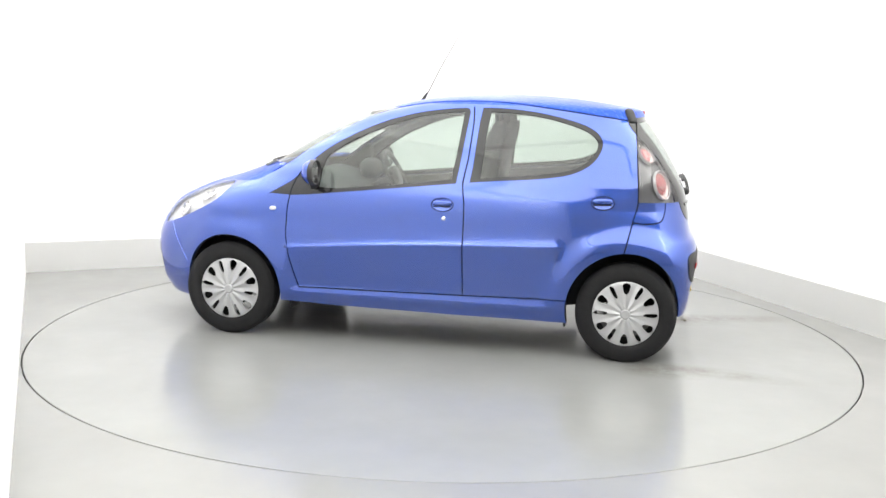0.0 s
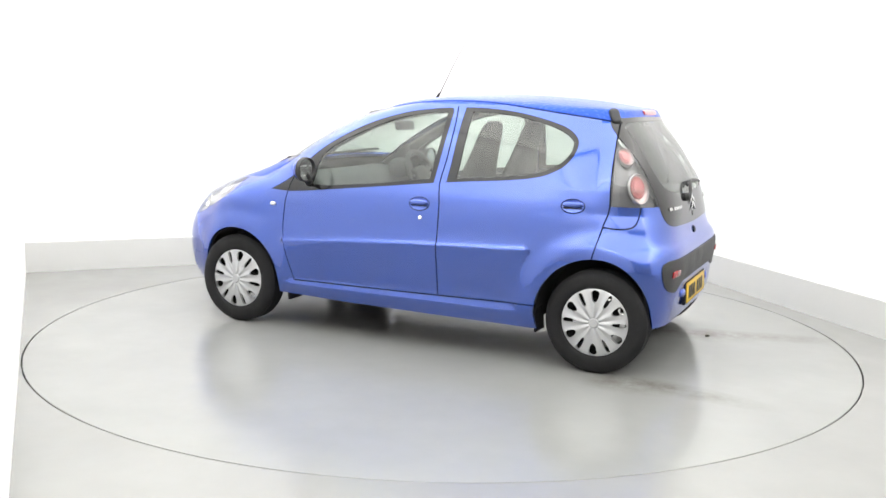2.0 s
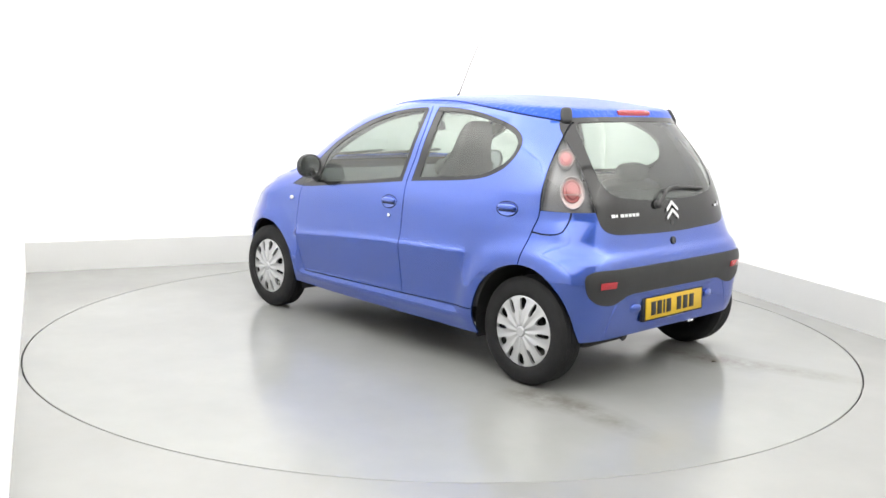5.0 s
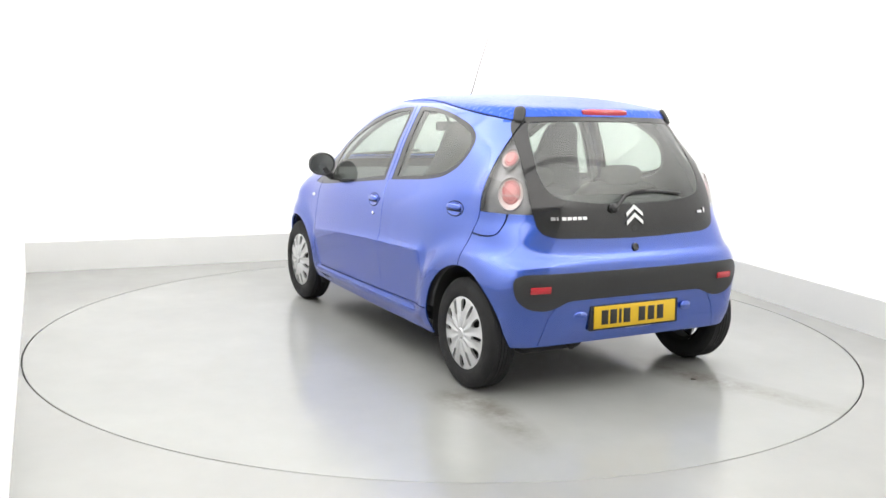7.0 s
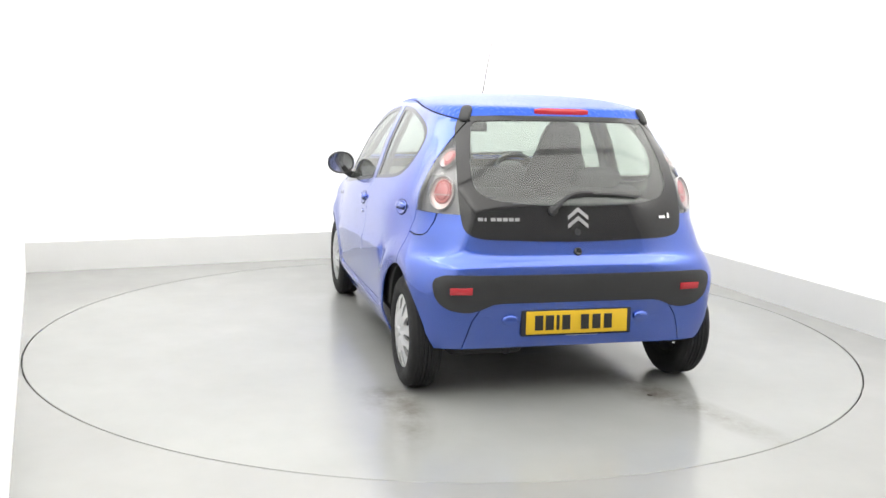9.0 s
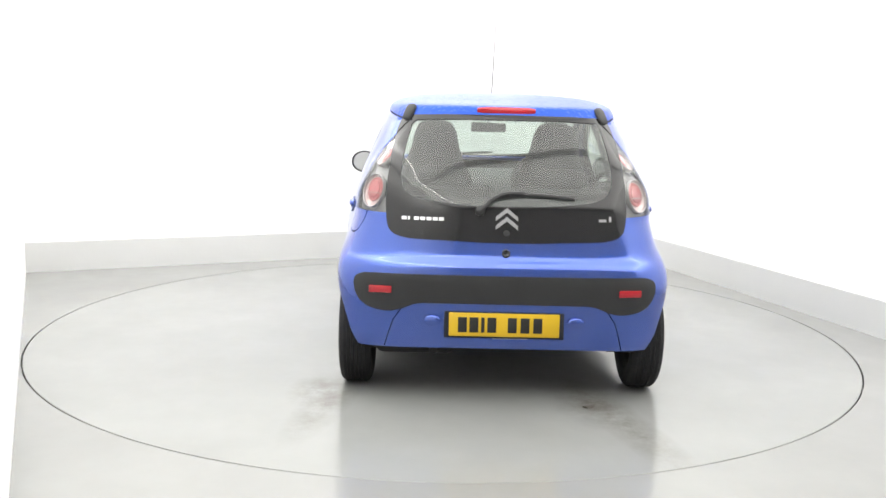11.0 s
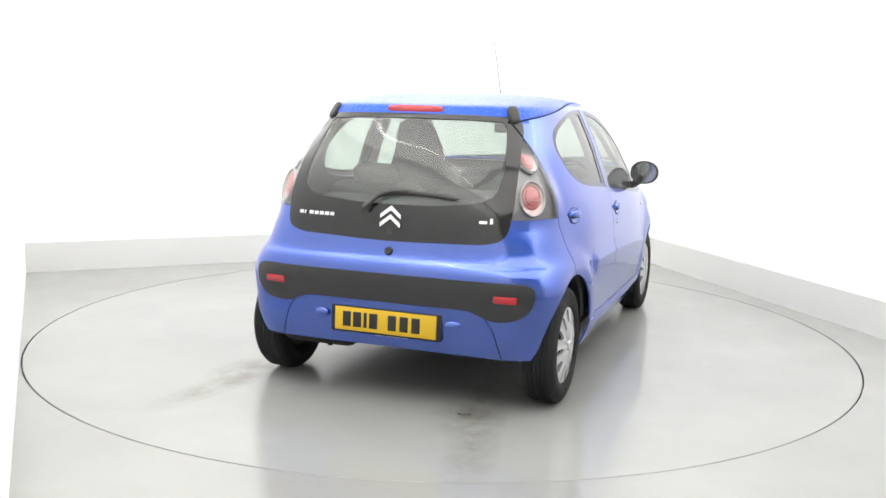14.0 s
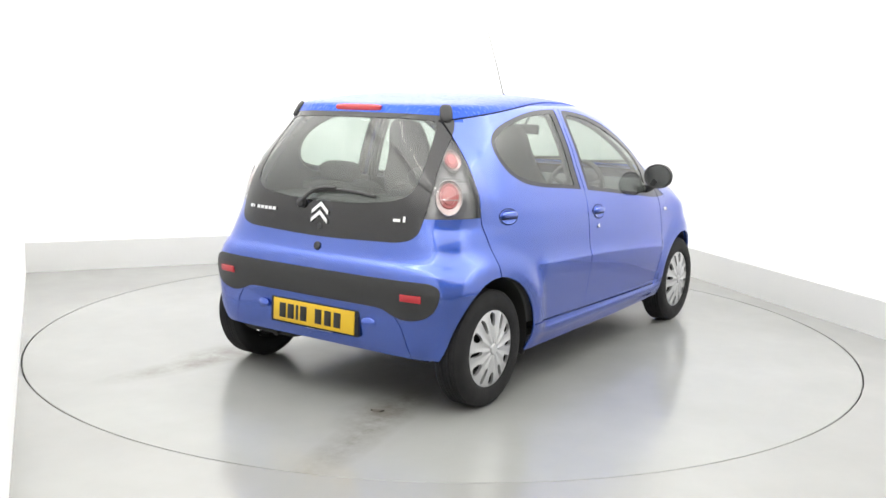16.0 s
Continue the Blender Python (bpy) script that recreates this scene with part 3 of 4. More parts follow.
def cut_body():
    """The half body as points, faces and the name of the panel that each face belongs to."""
    bm = half_body()
    side = lambda c: c[1] > 0.33
    tail = lambda c: c[0] < -1.04
    for ax, az, ar, *_ in ARCHES:
        slice_along(bm, arch_line(ax, az, ar), (0, 2), lambda c: c[1] > 0.6, True)
    slice_along(bm, SKIRT_LINE, (0, 2), lambda c: True)
    for line in (FWIN, FGLASS, RWIN, RGLASS):
        slice_along(bm, line, (0, 2), side, True)
    slice_along(bm, HEADLAMP, (0, 2), side, True)
    for line in (GUTTER, SEAM_DF, SEAM_DB, SEAM_SILL, SEAM_DR, SEAM_BUMP, SEAM_FB):
        for d in (GAP, -GAP):
            slice_along(bm, shifted(line, d), (0, 2), side)
    for d in (GAP * .7, -GAP * .7):
        slice_along(bm, shifted(SEAM_LOW, d), (1, 2), tail)
    for line in (HATCH, HATCH_CLEAR, STRIP):
        slice_along(bm, line, (1, 2), tail)
    slice_along(bm, [(0.40, LAMP_Z), (0.9, LAMP_Z)], (1, 2), tail)
    slice_along(bm, [(0.40, 1.322), (0.9, 1.322)], (1, 2), tail)
    slice_along(bm, [(-.05, 1.385), (0.9, 1.385)], (1, 2), lambda c: c[0] > 0)
    slice_along(bm, [(-.05, 1.035), (0.9, 1.035)], (1, 2), lambda c: c[0] > 0)
    slice_along(bm, [(-.05, 1.406), (.9, 1.406)], (1, 2), tail)
    slice_along(bm, HOOD, (0, 2), lambda c: c[0] > 0.9)
    slice_along(bm, GRILLE, (1, 2), lambda c: c[0] > 1.3)
    bm.verts.index_update()
    V = np.array([v.co[:] for v in bm.verts])
    F = [[v.index for v in f.verts] for f in bm.faces]
    C = np.array([f.calc_center_median()[:] for f in bm.faces])
    bm.free()
    x, y, z = C.T
    k = np.full(len(C), "rear_quarter", dtype=object)
    iv = lambda line, s: np.interp(s, *np.array(sorted(((q, p) for p, q in line))).T)
    ix = lambda line, s: np.interp(s, *np.array(sorted(line)).T)
    df, db, dr = iv(SEAM_DF, z), iv(SEAM_DB, z), iv(SEAM_DR, z)
    sill, gut = ix(SEAM_SILL, x), ix(GUTTER, x)
    k[x > 0.5] = "front_fender"
    k[(x < df) & (x > db)] = "front_door"
    k[(x < db) & (x > dr)] = "rear_door"
    k[(z < sill) & (x < df + 0.02) & (x > -1.0) & (z < .36)] = "sill"
    behind = (x < dr) & (z < LAMP_Z)
    patch = (z > np.interp(x, *np.array(sorted(SEAM_BUMP)).T)) & (x > -1.356)
    k[behind & ~patch] = "rear_bumper"
    k[behind & patch & (x < -1.1)] = "rear_quarter"
    k[(x > iv(SEAM_FB, z)) & (x > 1.3)] = "front_bumper"
    k[(x > .9) & (z > ix(HOOD, x)) & (z < 1.036)] = "bonnet"
    k[(z > gut) & (x < 1.06) & (z > 1.035)] = "roof"
    k[(z > 1.404) | ((z > 1.37) & (x < -1.1) & (y < 0.5))] = "roof"
    k[(x > 0) & (z > gut) & (z < 1.385) & (z > 1.035)] = "windscreen"
    k[(x < -1.0) & (z > 1.322) & (z < 1.404) & (k != "roof") & (z < gut + .01) & (y < .54)] = "roof"
    sd = y > 0.33
    k[sd & inside(FWIN, x, z)] = "window_trim_front"
    k[sd & inside(FGLASS, x, z)] = "window_front"
    k[sd & inside(RWIN, x, z)] = "window_trim_rear"
    k[sd & inside(RGLASS, x, z)] = "window_rear"
    k[sd & (x > 1.1) & inside(HEADLAMP, x, z)] = "headlamp"
    rear = x < -1.04
    k[rear & (x < dr) & (z > LAMP_Z) & (z < 1.322)] = "tail_lamp"
    k[rear & inside(HATCH, y, z)] = "hatch_border"
    k[rear & inside(HATCH_CLEAR, y, z)] = "hatch_glass"
    k[rear & inside(STRIP, y, z)] = "bumper_strip"
    k[(x > 1.3) & inside(GRILLE, y, z)] = "grille"
    k[sd & near(SEAM_BUMP, x, z, GAP * .98)] = "seam_flap"
    for line in (SEAM_DF, SEAM_DB, SEAM_SILL, SEAM_FB):
        k[sd & near(line, x, z, GAP * .98) & ~np.isin(k, ("headlamp",))] = "seam"
    k[sd & near(GUTTER, x, z, GAP * .98) & (x < .95) & (x > -1.18)] = "seam"
    k[sd & near(SEAM_DR, x, z, GAP * .98)] = "seam"
    k[rear & near(SEAM_LOW, y, z, GAP * .68) & (k == "rear_bumper")] = "seam"
    k[z < ix(SKIRT_LINE, x)] = ""
    for ax, az, ar, *_ in ARCHES:
        k[(y > 0.6) & inside(arch_line(ax, az, ar), x, z)] = ""
    return V, F, k


GAP = 0.0038
HOOD = smooth_line([(.90, 1.0), (1.00, .945), (1.06, .925), (1.19, .917), (1.30, .902), (1.45, .852), (1.60, .782), (1.70, .702), (1.78, .665), (1.90, .64)], step=2)
GRILLE = [(-.05, .30), (.0, .30), (.45, .30)] + smooth_line([(.52, .31), (.56, .36), (.55, .42), (.48, .46)], step=3) + [(.0, .47), (-.05, .47)]
BODY_V, BODY_F, BODY_K = cut_body()


def panel(name, key, mat, parent, label="", lift=0.0, flange=0.012, both=True, joined=False):
    """The faces of one panel as a mesh with folded edges; on both sides of the car, or joined across its middle."""
    fs = [f for f, k in zip(BODY_F, BODY_K) if k == key]
    used = sorted({i for f in fs for i in f})
    where = {i: n for n, i in enumerate(used)}
    V = BODY_V[used].copy()
    N = surface_normals(V)
    V = V + N * lift
    F = [[where[i] for i in f] for f in fs]
    count = {}
    for f in F:
        for a, b in zip(f, f[1:] + f[:1]):
            count[(a, b)] = 1
    rim_v, rim_n, rim_f = [], [], []
    base = len(V)
    for (a, b) in count:
        if (b, a) in count or (abs(V[a][1]) < 1e-5 and abs(V[b][1]) < 1e-5):
            continue
        pa, pb = V[a], V[b]
        n = np.cross(pb - pa, N[a])
        n = n / max(np.linalg.norm(n), 1e-9)
        i = base + len(rim_v)
        rim_v += [pa, pb, pb - N[b] * flange, pa - N[a] * flange]
        rim_n += [n * .8 + N[a] * .6, n * .8 + N[b] * .6, n, n]
        rim_f.append([i + 1, i, i + 3, i + 2])
    if flange and rim_v:
        V = np.concatenate([V, rim_v])
        N = np.concatenate([N, rim_n])
        F = F + rim_f
    flip = np.array([1, -1, 1])
    made = []
    if joined:
        n = len(V)
        F2 = F + [[i + n for i in f[::-1]] for f in F]
        made.append(mesh_ob(name, np.concatenate([V, V * flip]), F2, mat, parent, normals=np.concatenate([N, N * flip])))
    else:
        made.append(mesh_ob(name, V, F, mat, parent, normals=N))
        if both:
            made.append(mesh_ob(name, V * flip, [f[::-1] for f in F], mat, parent, normals=N * flip))
    for ob in made:
        if label:
            tagged(ob, label)
    return made


car = tagged(new("car"), "small blue five-door hatchback parked on the turntable", "car")


def build_body():
    panel("roof", "roof", WETPAINT, car, joined=True)
    panel("bonnet", "bonnet", WETPAINT, car, joined=True)
    panel("front_bumper", "front_bumper", PAINT, car, joined=True)
    panel("rear_bumper", "rear_bumper", PAINT, car, joined=True)
    panel("front_fender", "front_fender", PAINT, car)
    panel("rear_quarter_panel", "rear_quarter", PAINT, car)
    panel("sill", "sill", PAINT, car)
    doors = panel("front_door", "front_door", PAINT, car) + panel("rear_door", "rear_door", PAINT, car)
    for i, (trim, pane) in enumerate((("window_trim_front", "window_front"), ("window_trim_rear", "window_rear"))):
        for o, d in zip(panel("window_frame", trim, GLOSSBLACK, None, "black window frame", lift=-0.002), doors[2 * i:2 * i + 2]):
            o.parent = d
        for o, d in zip(panel("window_pane", pane, GLASS, None, "lightly tinted side window", lift=-0.005, flange=0), doors[2 * i:2 * i + 2]):
            o.parent = d
            o.visible_shadow = False
    w = panel("windscreen", "windscreen", GLASS, car, "clear windscreen", lift=-0.003, flange=0, joined=True)[0]
    w.visible_shadow = False
    panel("grille", "grille", BLACK, car, "black lower grille", lift=-0.01, joined=True)
    panel("bumper_strip", "bumper_strip", BLACK, car, "black plastic rub strip", lift=0.006, joined=True)
    hatch = panel("tailgate", "hatch_border", GLOSSBLACK, car, "all-glass tailgate with a black border", lift=0.002, joined=True)[0]
    g = panel("tailgate_pane", "hatch_glass", GLASS, hatch, "clear rear window", lift=-0.001, flange=0, joined=True)[0]
    g.visible_shadow = False
    panel("panel_seam", "seam", SEAL, car, "dark gap between the panels", lift=-0.007, flange=0)
    panel("filler_flap_seam", "seam_flap", SEAL, car, "dark gap round the filler flap", lift=-0.007, flange=0, both=False)
    plain = panel("quarter_panel_strip", "seam_flap", PAINT, car, flange=0)
    bpy.data.objects.remove(plain[0])
    return doors, hatch


DOORS, HATCH_OB = build_body()


# ---------------------------------------------------------------- wheels
def wheel_cover_bm():
    """Silver cover: a shallow dish with six round and six narrow openings."""
    bm = bmesh.new()
    rs = [0.0, .012, .022, .028, .034, .05, .07, .09, .105, .12, .135, .15, .164, .176, .186, .193, .197]
    n = 96

    def h(r):
        return 0.012 + 0.016 * max(0.0, 1 - (r / .18) ** 2) - (0.014 * ((r - .17) / .027) ** 2 if r > .17 else 0) + (0.005 if r < .025 else -0.003 if r < .030 else 0)
    rings = [[bm.verts.new((r * math.cos(2 * math.pi * k / n), h(r) + (.0028 * math.cos(24 * math.pi * k / n) if .03 < r < .17 else 0), r * math.sin(2 * math.pi * k / n))) for k in range(n)] if r else [bm.verts.new((0, h(0), 0))] for r in rs]
    for a, b in zip(rings, rings[1:]):
        for k in range(n):
            if len(a) == 1:
                bm.faces.new((a[0], b[k], b[(k + 1) % n]))
            else:
                bm.faces.new((a[k], b[k], b[(k + 1) % n], a[(k + 1) % n]))
    holes = []
    for j in range(6):
        for shape, ang in (("drop", 60 * j), ("slot", 60 * j + 30)):
            t = radians(ang + 90)
            er, et = np.array((math.cos(t), math.sin(t))), np.array((-math.sin(t), math.cos(t)))
            if shape == "drop":
                loc = [(.117, -.010), (.111, 0), (.117, .010), (.134, .017), (.154, .0215), (.169, .017), (.174, 0), (.169, -.017), (.154, -.0215), (.134, -.017)]
            else:
                loc = [(.106, -.008), (.101, 0), (.106, .008), (.13, .0105), (.157, .012), (.169, .008), (.172, 0), (.169, -.008), (.157, -.012), (.13, -.0105)]
            holes.append([tuple(er * r + et * s) for r, s in smooth_line(loc, True, 2)])
    for q in holes:
        slice_along(bm, q, (0, 2), lambda c: True, True)
    C = np.array([f.calc_center_median()[:] for f in bm.faces])
    out = np.zeros(len(C), bool)
    for q in holes:
        out |= inside(q, C[:, 0], C[:, 2])
    bmesh.ops.delete(bm, geom=[f for f, o in zip(bm.faces[:], out) if o], context="FACES")
    edges = [e for e in bm.edges if e.is_boundary]
    r = bmesh.ops.extrude_edge_only(bm, edges=edges)
    for g in r["geom"]:
        if isinstance(g, bmesh.types.BMVert):
            g.co.y -= 0.014
    return bm


def build_wheel(axle_x, sign):
    w = new("wheel")
    w.parent = car
    w.matrix_local = pose(axle_x, sign * 0.712, HUB_Z, 0, 0, 0 if sign > 0 else 180)
    R_ = 0.279
    prof = [(.178, .062), (.186, .070), (.196, .0765), (.215, .0795), (.238, .079), (.256, .074), (.268, .066), (.2755, .054)]
    tread = []
    for c in (.045, .0285, .0095, -.0095, -.0285, -.045):
        tread += [(R_ - .001, c + .007), (R_ - .001, c - .007), (R_ - .007, c - .0085), (R_ - .007, c - .0105)]
    prof += tread[:-2] + [(.2755, -.054), (.268, -.066), (.256, -.074), (.238, -.079), (.196, -.0765), (.178, -.062)]
    part("tyre", lathe_bm(prof, 72), RUBBER, w, "black road tyre")
    part("rim", lathe_bm([(.180, .066), (.186, .060), (.176, .050), (.168, .02), (.160, -.05), (.178, -.066)], 48), UNDER, w, "dark steel rim")
    part("brake_drum", lathe_bm([(0, .035), (.10, .035), (.115, .028), (.115, -.03), (0, -.03)], 36), UNDER, w, "dark brake drum behind the cover")
    cover = part("wheel_cover", wheel_cover_bm(), SILVER, w, "silver plastic wheel cover with twelve openings")
    cover.matrix_local = pose(0, 0.057, 0, 0, -10 if axle_x > 0 else 0, 0)
    return w


for ax_ in (AXLE_F, AXLE_R):
    for sg_ in (1, -1):
        build_wheel(ax_, sg_)


def build_inside():
    """Lining, wheel housings, seats, dash and wheel of the cabin."""
    for key in ("front_door", "rear_door"):
        for o in panel("door_lining", key, DASH, car, "dark grey door lining", lift=-0.045, flange=0.02):
            pass
    panel("quarter_lining", "rear_quarter", DASH, car, "dark grey side lining", lift=-0.04, flange=0)
    panel("tail_lining", "rear_bumper", DASH, car, "dark tail lining", lift=-0.04, flange=0, joined=True)
    panel("headlining", "roof", LININGMAT, car, "pale grey headlining", lift=-0.025, flange=0, joined=True)
    panel("bonnet_lining", "bonnet", UNDER, car, "dark underside of the bonnet", lift=-0.03, flange=0, joined=True)
    panel("fender_lining", "front_fender", UNDER, car, "dark inside of the fender", lift=-0.03, flange=0)
    # wheel housings
    for ax, az, ar, *_ in ARCHES:
        for sg in (1, -1):
            bm = bmesh.new()
            rows = []
            line = [q for q in arch_line(ax, az, ar) if q[1] > az - .06]
            line = sorted(line, key=lambda q: (math.degrees(math.atan2(q[1] - az, q[0] - ax)) + 90) % 360)
            for yy, k in ((.775, 1.012), (.70, 1.03), (.60, 1.03), (.50, 1.03), (.47, .2)):
                rows.append([bm.verts.new((ax + (px - ax) * k, sg * min(yy, side_y(ax + (px - ax) * 1.03, max(pz, .2)) - .03), az + (pz - az) * k)) for px, pz in line])
            for a, b in zip(rows, rows[1:]):
                for k in range(len(a) - 1):
                    bm.faces.new((a[k], a[k + 1], b[k + 1], b[k]))
            part("wheel_housing", bm, UNDER, car, "black wheel-arch liner")
    bm = box_bm(1.62, 1.44, 0.05, pose(0.0, 0, 0.262), 0.02)
    part("floor_pan", bm, UNDER, car, "dark underside")
    bm = box_bm(0.62, 0.86, 0.08, pose(-1.14, 0, 0.375), 0.03)
    part("rear_floor_pan", bm, UNDER, car, "dark underside behind the axle")
    bm = box_bm(0.70, 0.80, 0.08, pose(1.28, 0, 0.32), 0.03)
    part("engine_tray", bm, UNDER, car, "dark tray under the engine")
    part("rear_axle", tube_bm([(-1.17, -.66, .25), (-1.12, -.3, .26), (-1.12, .3, .26), (-1.17, .66, .25)], 0.035, 12), UNDER, car)
    part("front_axle", tube_bm([(1.17, -.66, .26), (1.17, .66, .26)], 0.03, 12), UNDER, car)
    sil = box_bm(0.16, 0.40, 0.12, pose(-1.36, 0.42, 0.265), 0.05, 3)
    part("silencer", sil, UNDER, car, "black exhaust silencer under the tail")
    part("tailpipe", tube_bm([(-1.36, .34, .255), (-1.44, .33, .25), (-1.47, .33, .235)], 0.02, 12), UNDER, car)
    for xx, yy in ((.79, .70), (-.83, .70)):
        for sg in (1, -1):
            part("mud_flap", box_bm(0.012, 0.14, 0.13, pose(xx, sg * yy, 0.245, 0, 6, 0), 0.004), RUBBER, car, "black mud flap")
    # seats
    for yy in (0.345, -0.345):
        seat = new("front_seat")
        seat.parent = car
        tagged(seat, "dark grey front seat")
        part("cushion", blob_bm(0.27, 0.25, 0.09, pose(0.05, yy, 0.50), 4), FABRIC, seat)
        bm = bmesh.new()
        rows = []
        n = 24
        for z, hw, th in ((.50, .225, .06), (.60, .245, .07), (.75, .250, .07), (.88, .240, .065), (.98, .215, .06), (1.06, .175, .055), (1.15, .140, .05), (1.24, .122, .045), (1.29, .098, .035), (1.31, .055, .02)):
            xc = -0.14 - (z - .5) * 0.30
            rows.append([bm.verts.new((xc + th * math.copysign(abs(math.cos(a)) ** .7, math.cos(a)), yy + hw * math.copysign(abs(math.sin(a)) ** .7, math.sin(a)), z)) for a in np.linspace(0, 2 * math.pi, n, endpoint=False)])
        for a, b in zip(rows, rows[1:]):
            for k in range(n):
                bm.faces.new((a[k], a[(k + 1) % n], b[(k + 1) % n], b[k]))
        bm.faces.new(rows[-1])
        bm.faces.new(rows[0][::-1])
        part("backrest", bm, FABRIC, seat)
    bench = new("rear_bench")
    bench.parent = car
    tagged(bench, "dark grey rear bench seat")
    part("cushion", blob_bm(0.26, 0.60, 0.09, pose(-.62, 0, .52), 5), FABRIC, bench)
    for yy in (0.30, -0.30):
        part("backrest", blob_bm(0.065, 0.30, 0.27, pose(-.93, yy, .74, 0, -18, 0), 5), FABRIC, bench)
        part("headrest", blob_bm(0.045, 0.13, 0.055, pose(-1.01, yy, 1.035, 0, -15, 0), 3.5), FABRIC, bench)
    # parcel shelf
    bm = box_bm(0.40, 1.06, 0.022, pose(-1.20, 0, .925, 0, 0, 0), 0.008)
    part("parcel_shelf", bm, FABRIC, car, "dark grey parcel shelf")
    # dashboard
    bm = bmesh.new()
    prof = [(.62, .62), (.60, .72), (.62, .82), (.68, .885), (.80, .925), (.94, .955), (1.0, .94), (1.0, .5), (.68, .5)]
    rows = [[bm.verts.new((x - 0.06 * (1 - abs(yy) / .66), yy, z)) for x, z in prof] for yy in np.linspace(-.66, .66, 9)]
    for a, b in zip(rows, rows[1:]):
        for k in range(len(prof)):
            bm.faces.new((a[k], a[(k + 1) % len(prof)], b[(k + 1) % len(prof)], b[k]))
    bm.faces.new(rows[0]), bm.faces.new(rows[-1][::-1])
    part("dashboard", bm, DASH, car, "dark grey dashboard")
    part("instrument_pod", blob_bm(0.07, 0.10, 0.07, pose(.62, -.36, .95), 2.5), DASH, car)
    sw = new("steering_wheel")
    sw.parent = car
    tagged(sw, "black steering wheel in front of the driver's seat")
    ring = [(0.185 * math.cos(a), 0.185 * math.sin(a), 0) for a in np.linspace(0, 2 * math.pi, 40)]
    M = pose(.44, -.36, .90, 0, -64, 0)
    bm = tube_bm(ring, 0.016, 10)
    bmesh.ops.transform(bm, matrix=M, verts=bm.verts[:])
    part("wheel_rim", bm, BLACK, sw)
    part("wheel_hub", blob_bm(.075, .085, .03, M, 2.6), BLACK, sw)
    for a in (20, 160, 270):
        p = [(0.05 * math.cos(radians(a)), .05 * math.sin(radians(a)), 0), (.18 * math.cos(radians(a)), .18 * math.sin(radians(a)), 0)]
        bm = tube_bm(p, 0.014, 8)
        bmesh.ops.transform(bm, matrix=M @ Matrix.Rotation(radians(-90), 4, "Z"), verts=bm.verts[:])
        part("spoke", bm, BLACK, sw)
    part("steering_column", tube_bm([(.45, -.36, .89), (.70, -.36, .76)], 0.035, 12), BLACK, car)
    im = part("inner_mirror", box_bm(0.03, 0.23, 0.062, pose(.40, 0, 1.257, 0, 12, 0), 0.012, 3), BLACK, car, "black inner rear-view mirror")
    part("mirror_stalk", tube_bm([(.41, 0, 1.27), (.47, 0, 1.325)], 0.009, 8), BLACK, im)
    for sg in (1, -1):
        part("sun_visor", box_bm(0.17, 0.36, 0.018, pose(.30, sg * .32, 1.355, 0, 10, 0), 0.007), LININGMAT, car)


LININGMAT = material("pale_lining", (0.28, 0.28, 0.275), 0.9, vary=0.08, scale=30)
LAMPGREY = material("smoked_lamp_housing", (0.17, 0.17, 0.175), 0.3, 0.5)
LAMPRING = material("lamp_ring_plastic", (0.40, 0.385, 0.385), 0.25, 0.5, vary=0.1, scale=60)
PINK = material("rear_lamp_glass", (0.43, 0.13, 0.13), 0.2, coat=0.7)
PALEPINK = material("pale_pink_reflector", (0.52, 0.40, 0.39), 0.2, 0.4, coat=0.7)


def frame_at(p, n, up=(0, 0, 1)):
    """A pose at p whose y axis is n and whose z axis leans to up."""
    n = Vector(n).normalized()
    x = n.cross(Vector(up)).normalized()
    z = x.cross(n).normalized()
    return Matrix((( x.x, n.x, z.x, p[0]), (x.y, n.y, z.y, p[1]), (x.z, n.z, z.z, p[2]), (0, 0, 0, 1)))


def on_side(x, z, sg=1, lift=0.0):
    y = side_y(x, z)
    n = surface_normals(np.array([[x, y, z]]))[0]
    return frame_at((x + n[0] * lift, sg * (y + n[1] * lift), z + n[2] * lift), (n[0], sg * n[1], n[2]))


def on_tail(y, z, lift=0.0):
    x = rear_x(abs(y), z)
    n = surface_normals(np.array([[x, abs(y), z]]))[0]
    s = 1 if y >= 0 else -1
    return frame_at((x + n[0] * lift, s * (abs(y) + n[1] * lift), z + n[2] * lift), (n[0], s * n[1], n[2]))


def scaled(bm, sx, sy, sz):
    bmesh.ops.scale(bm, vec=(sx, sy, sz), verts=bm.verts[:])
    return bm


def moved(bm, m):
    bmesh.ops.transform(bm, matrix=m, verts=bm.verts[:])
    return bm


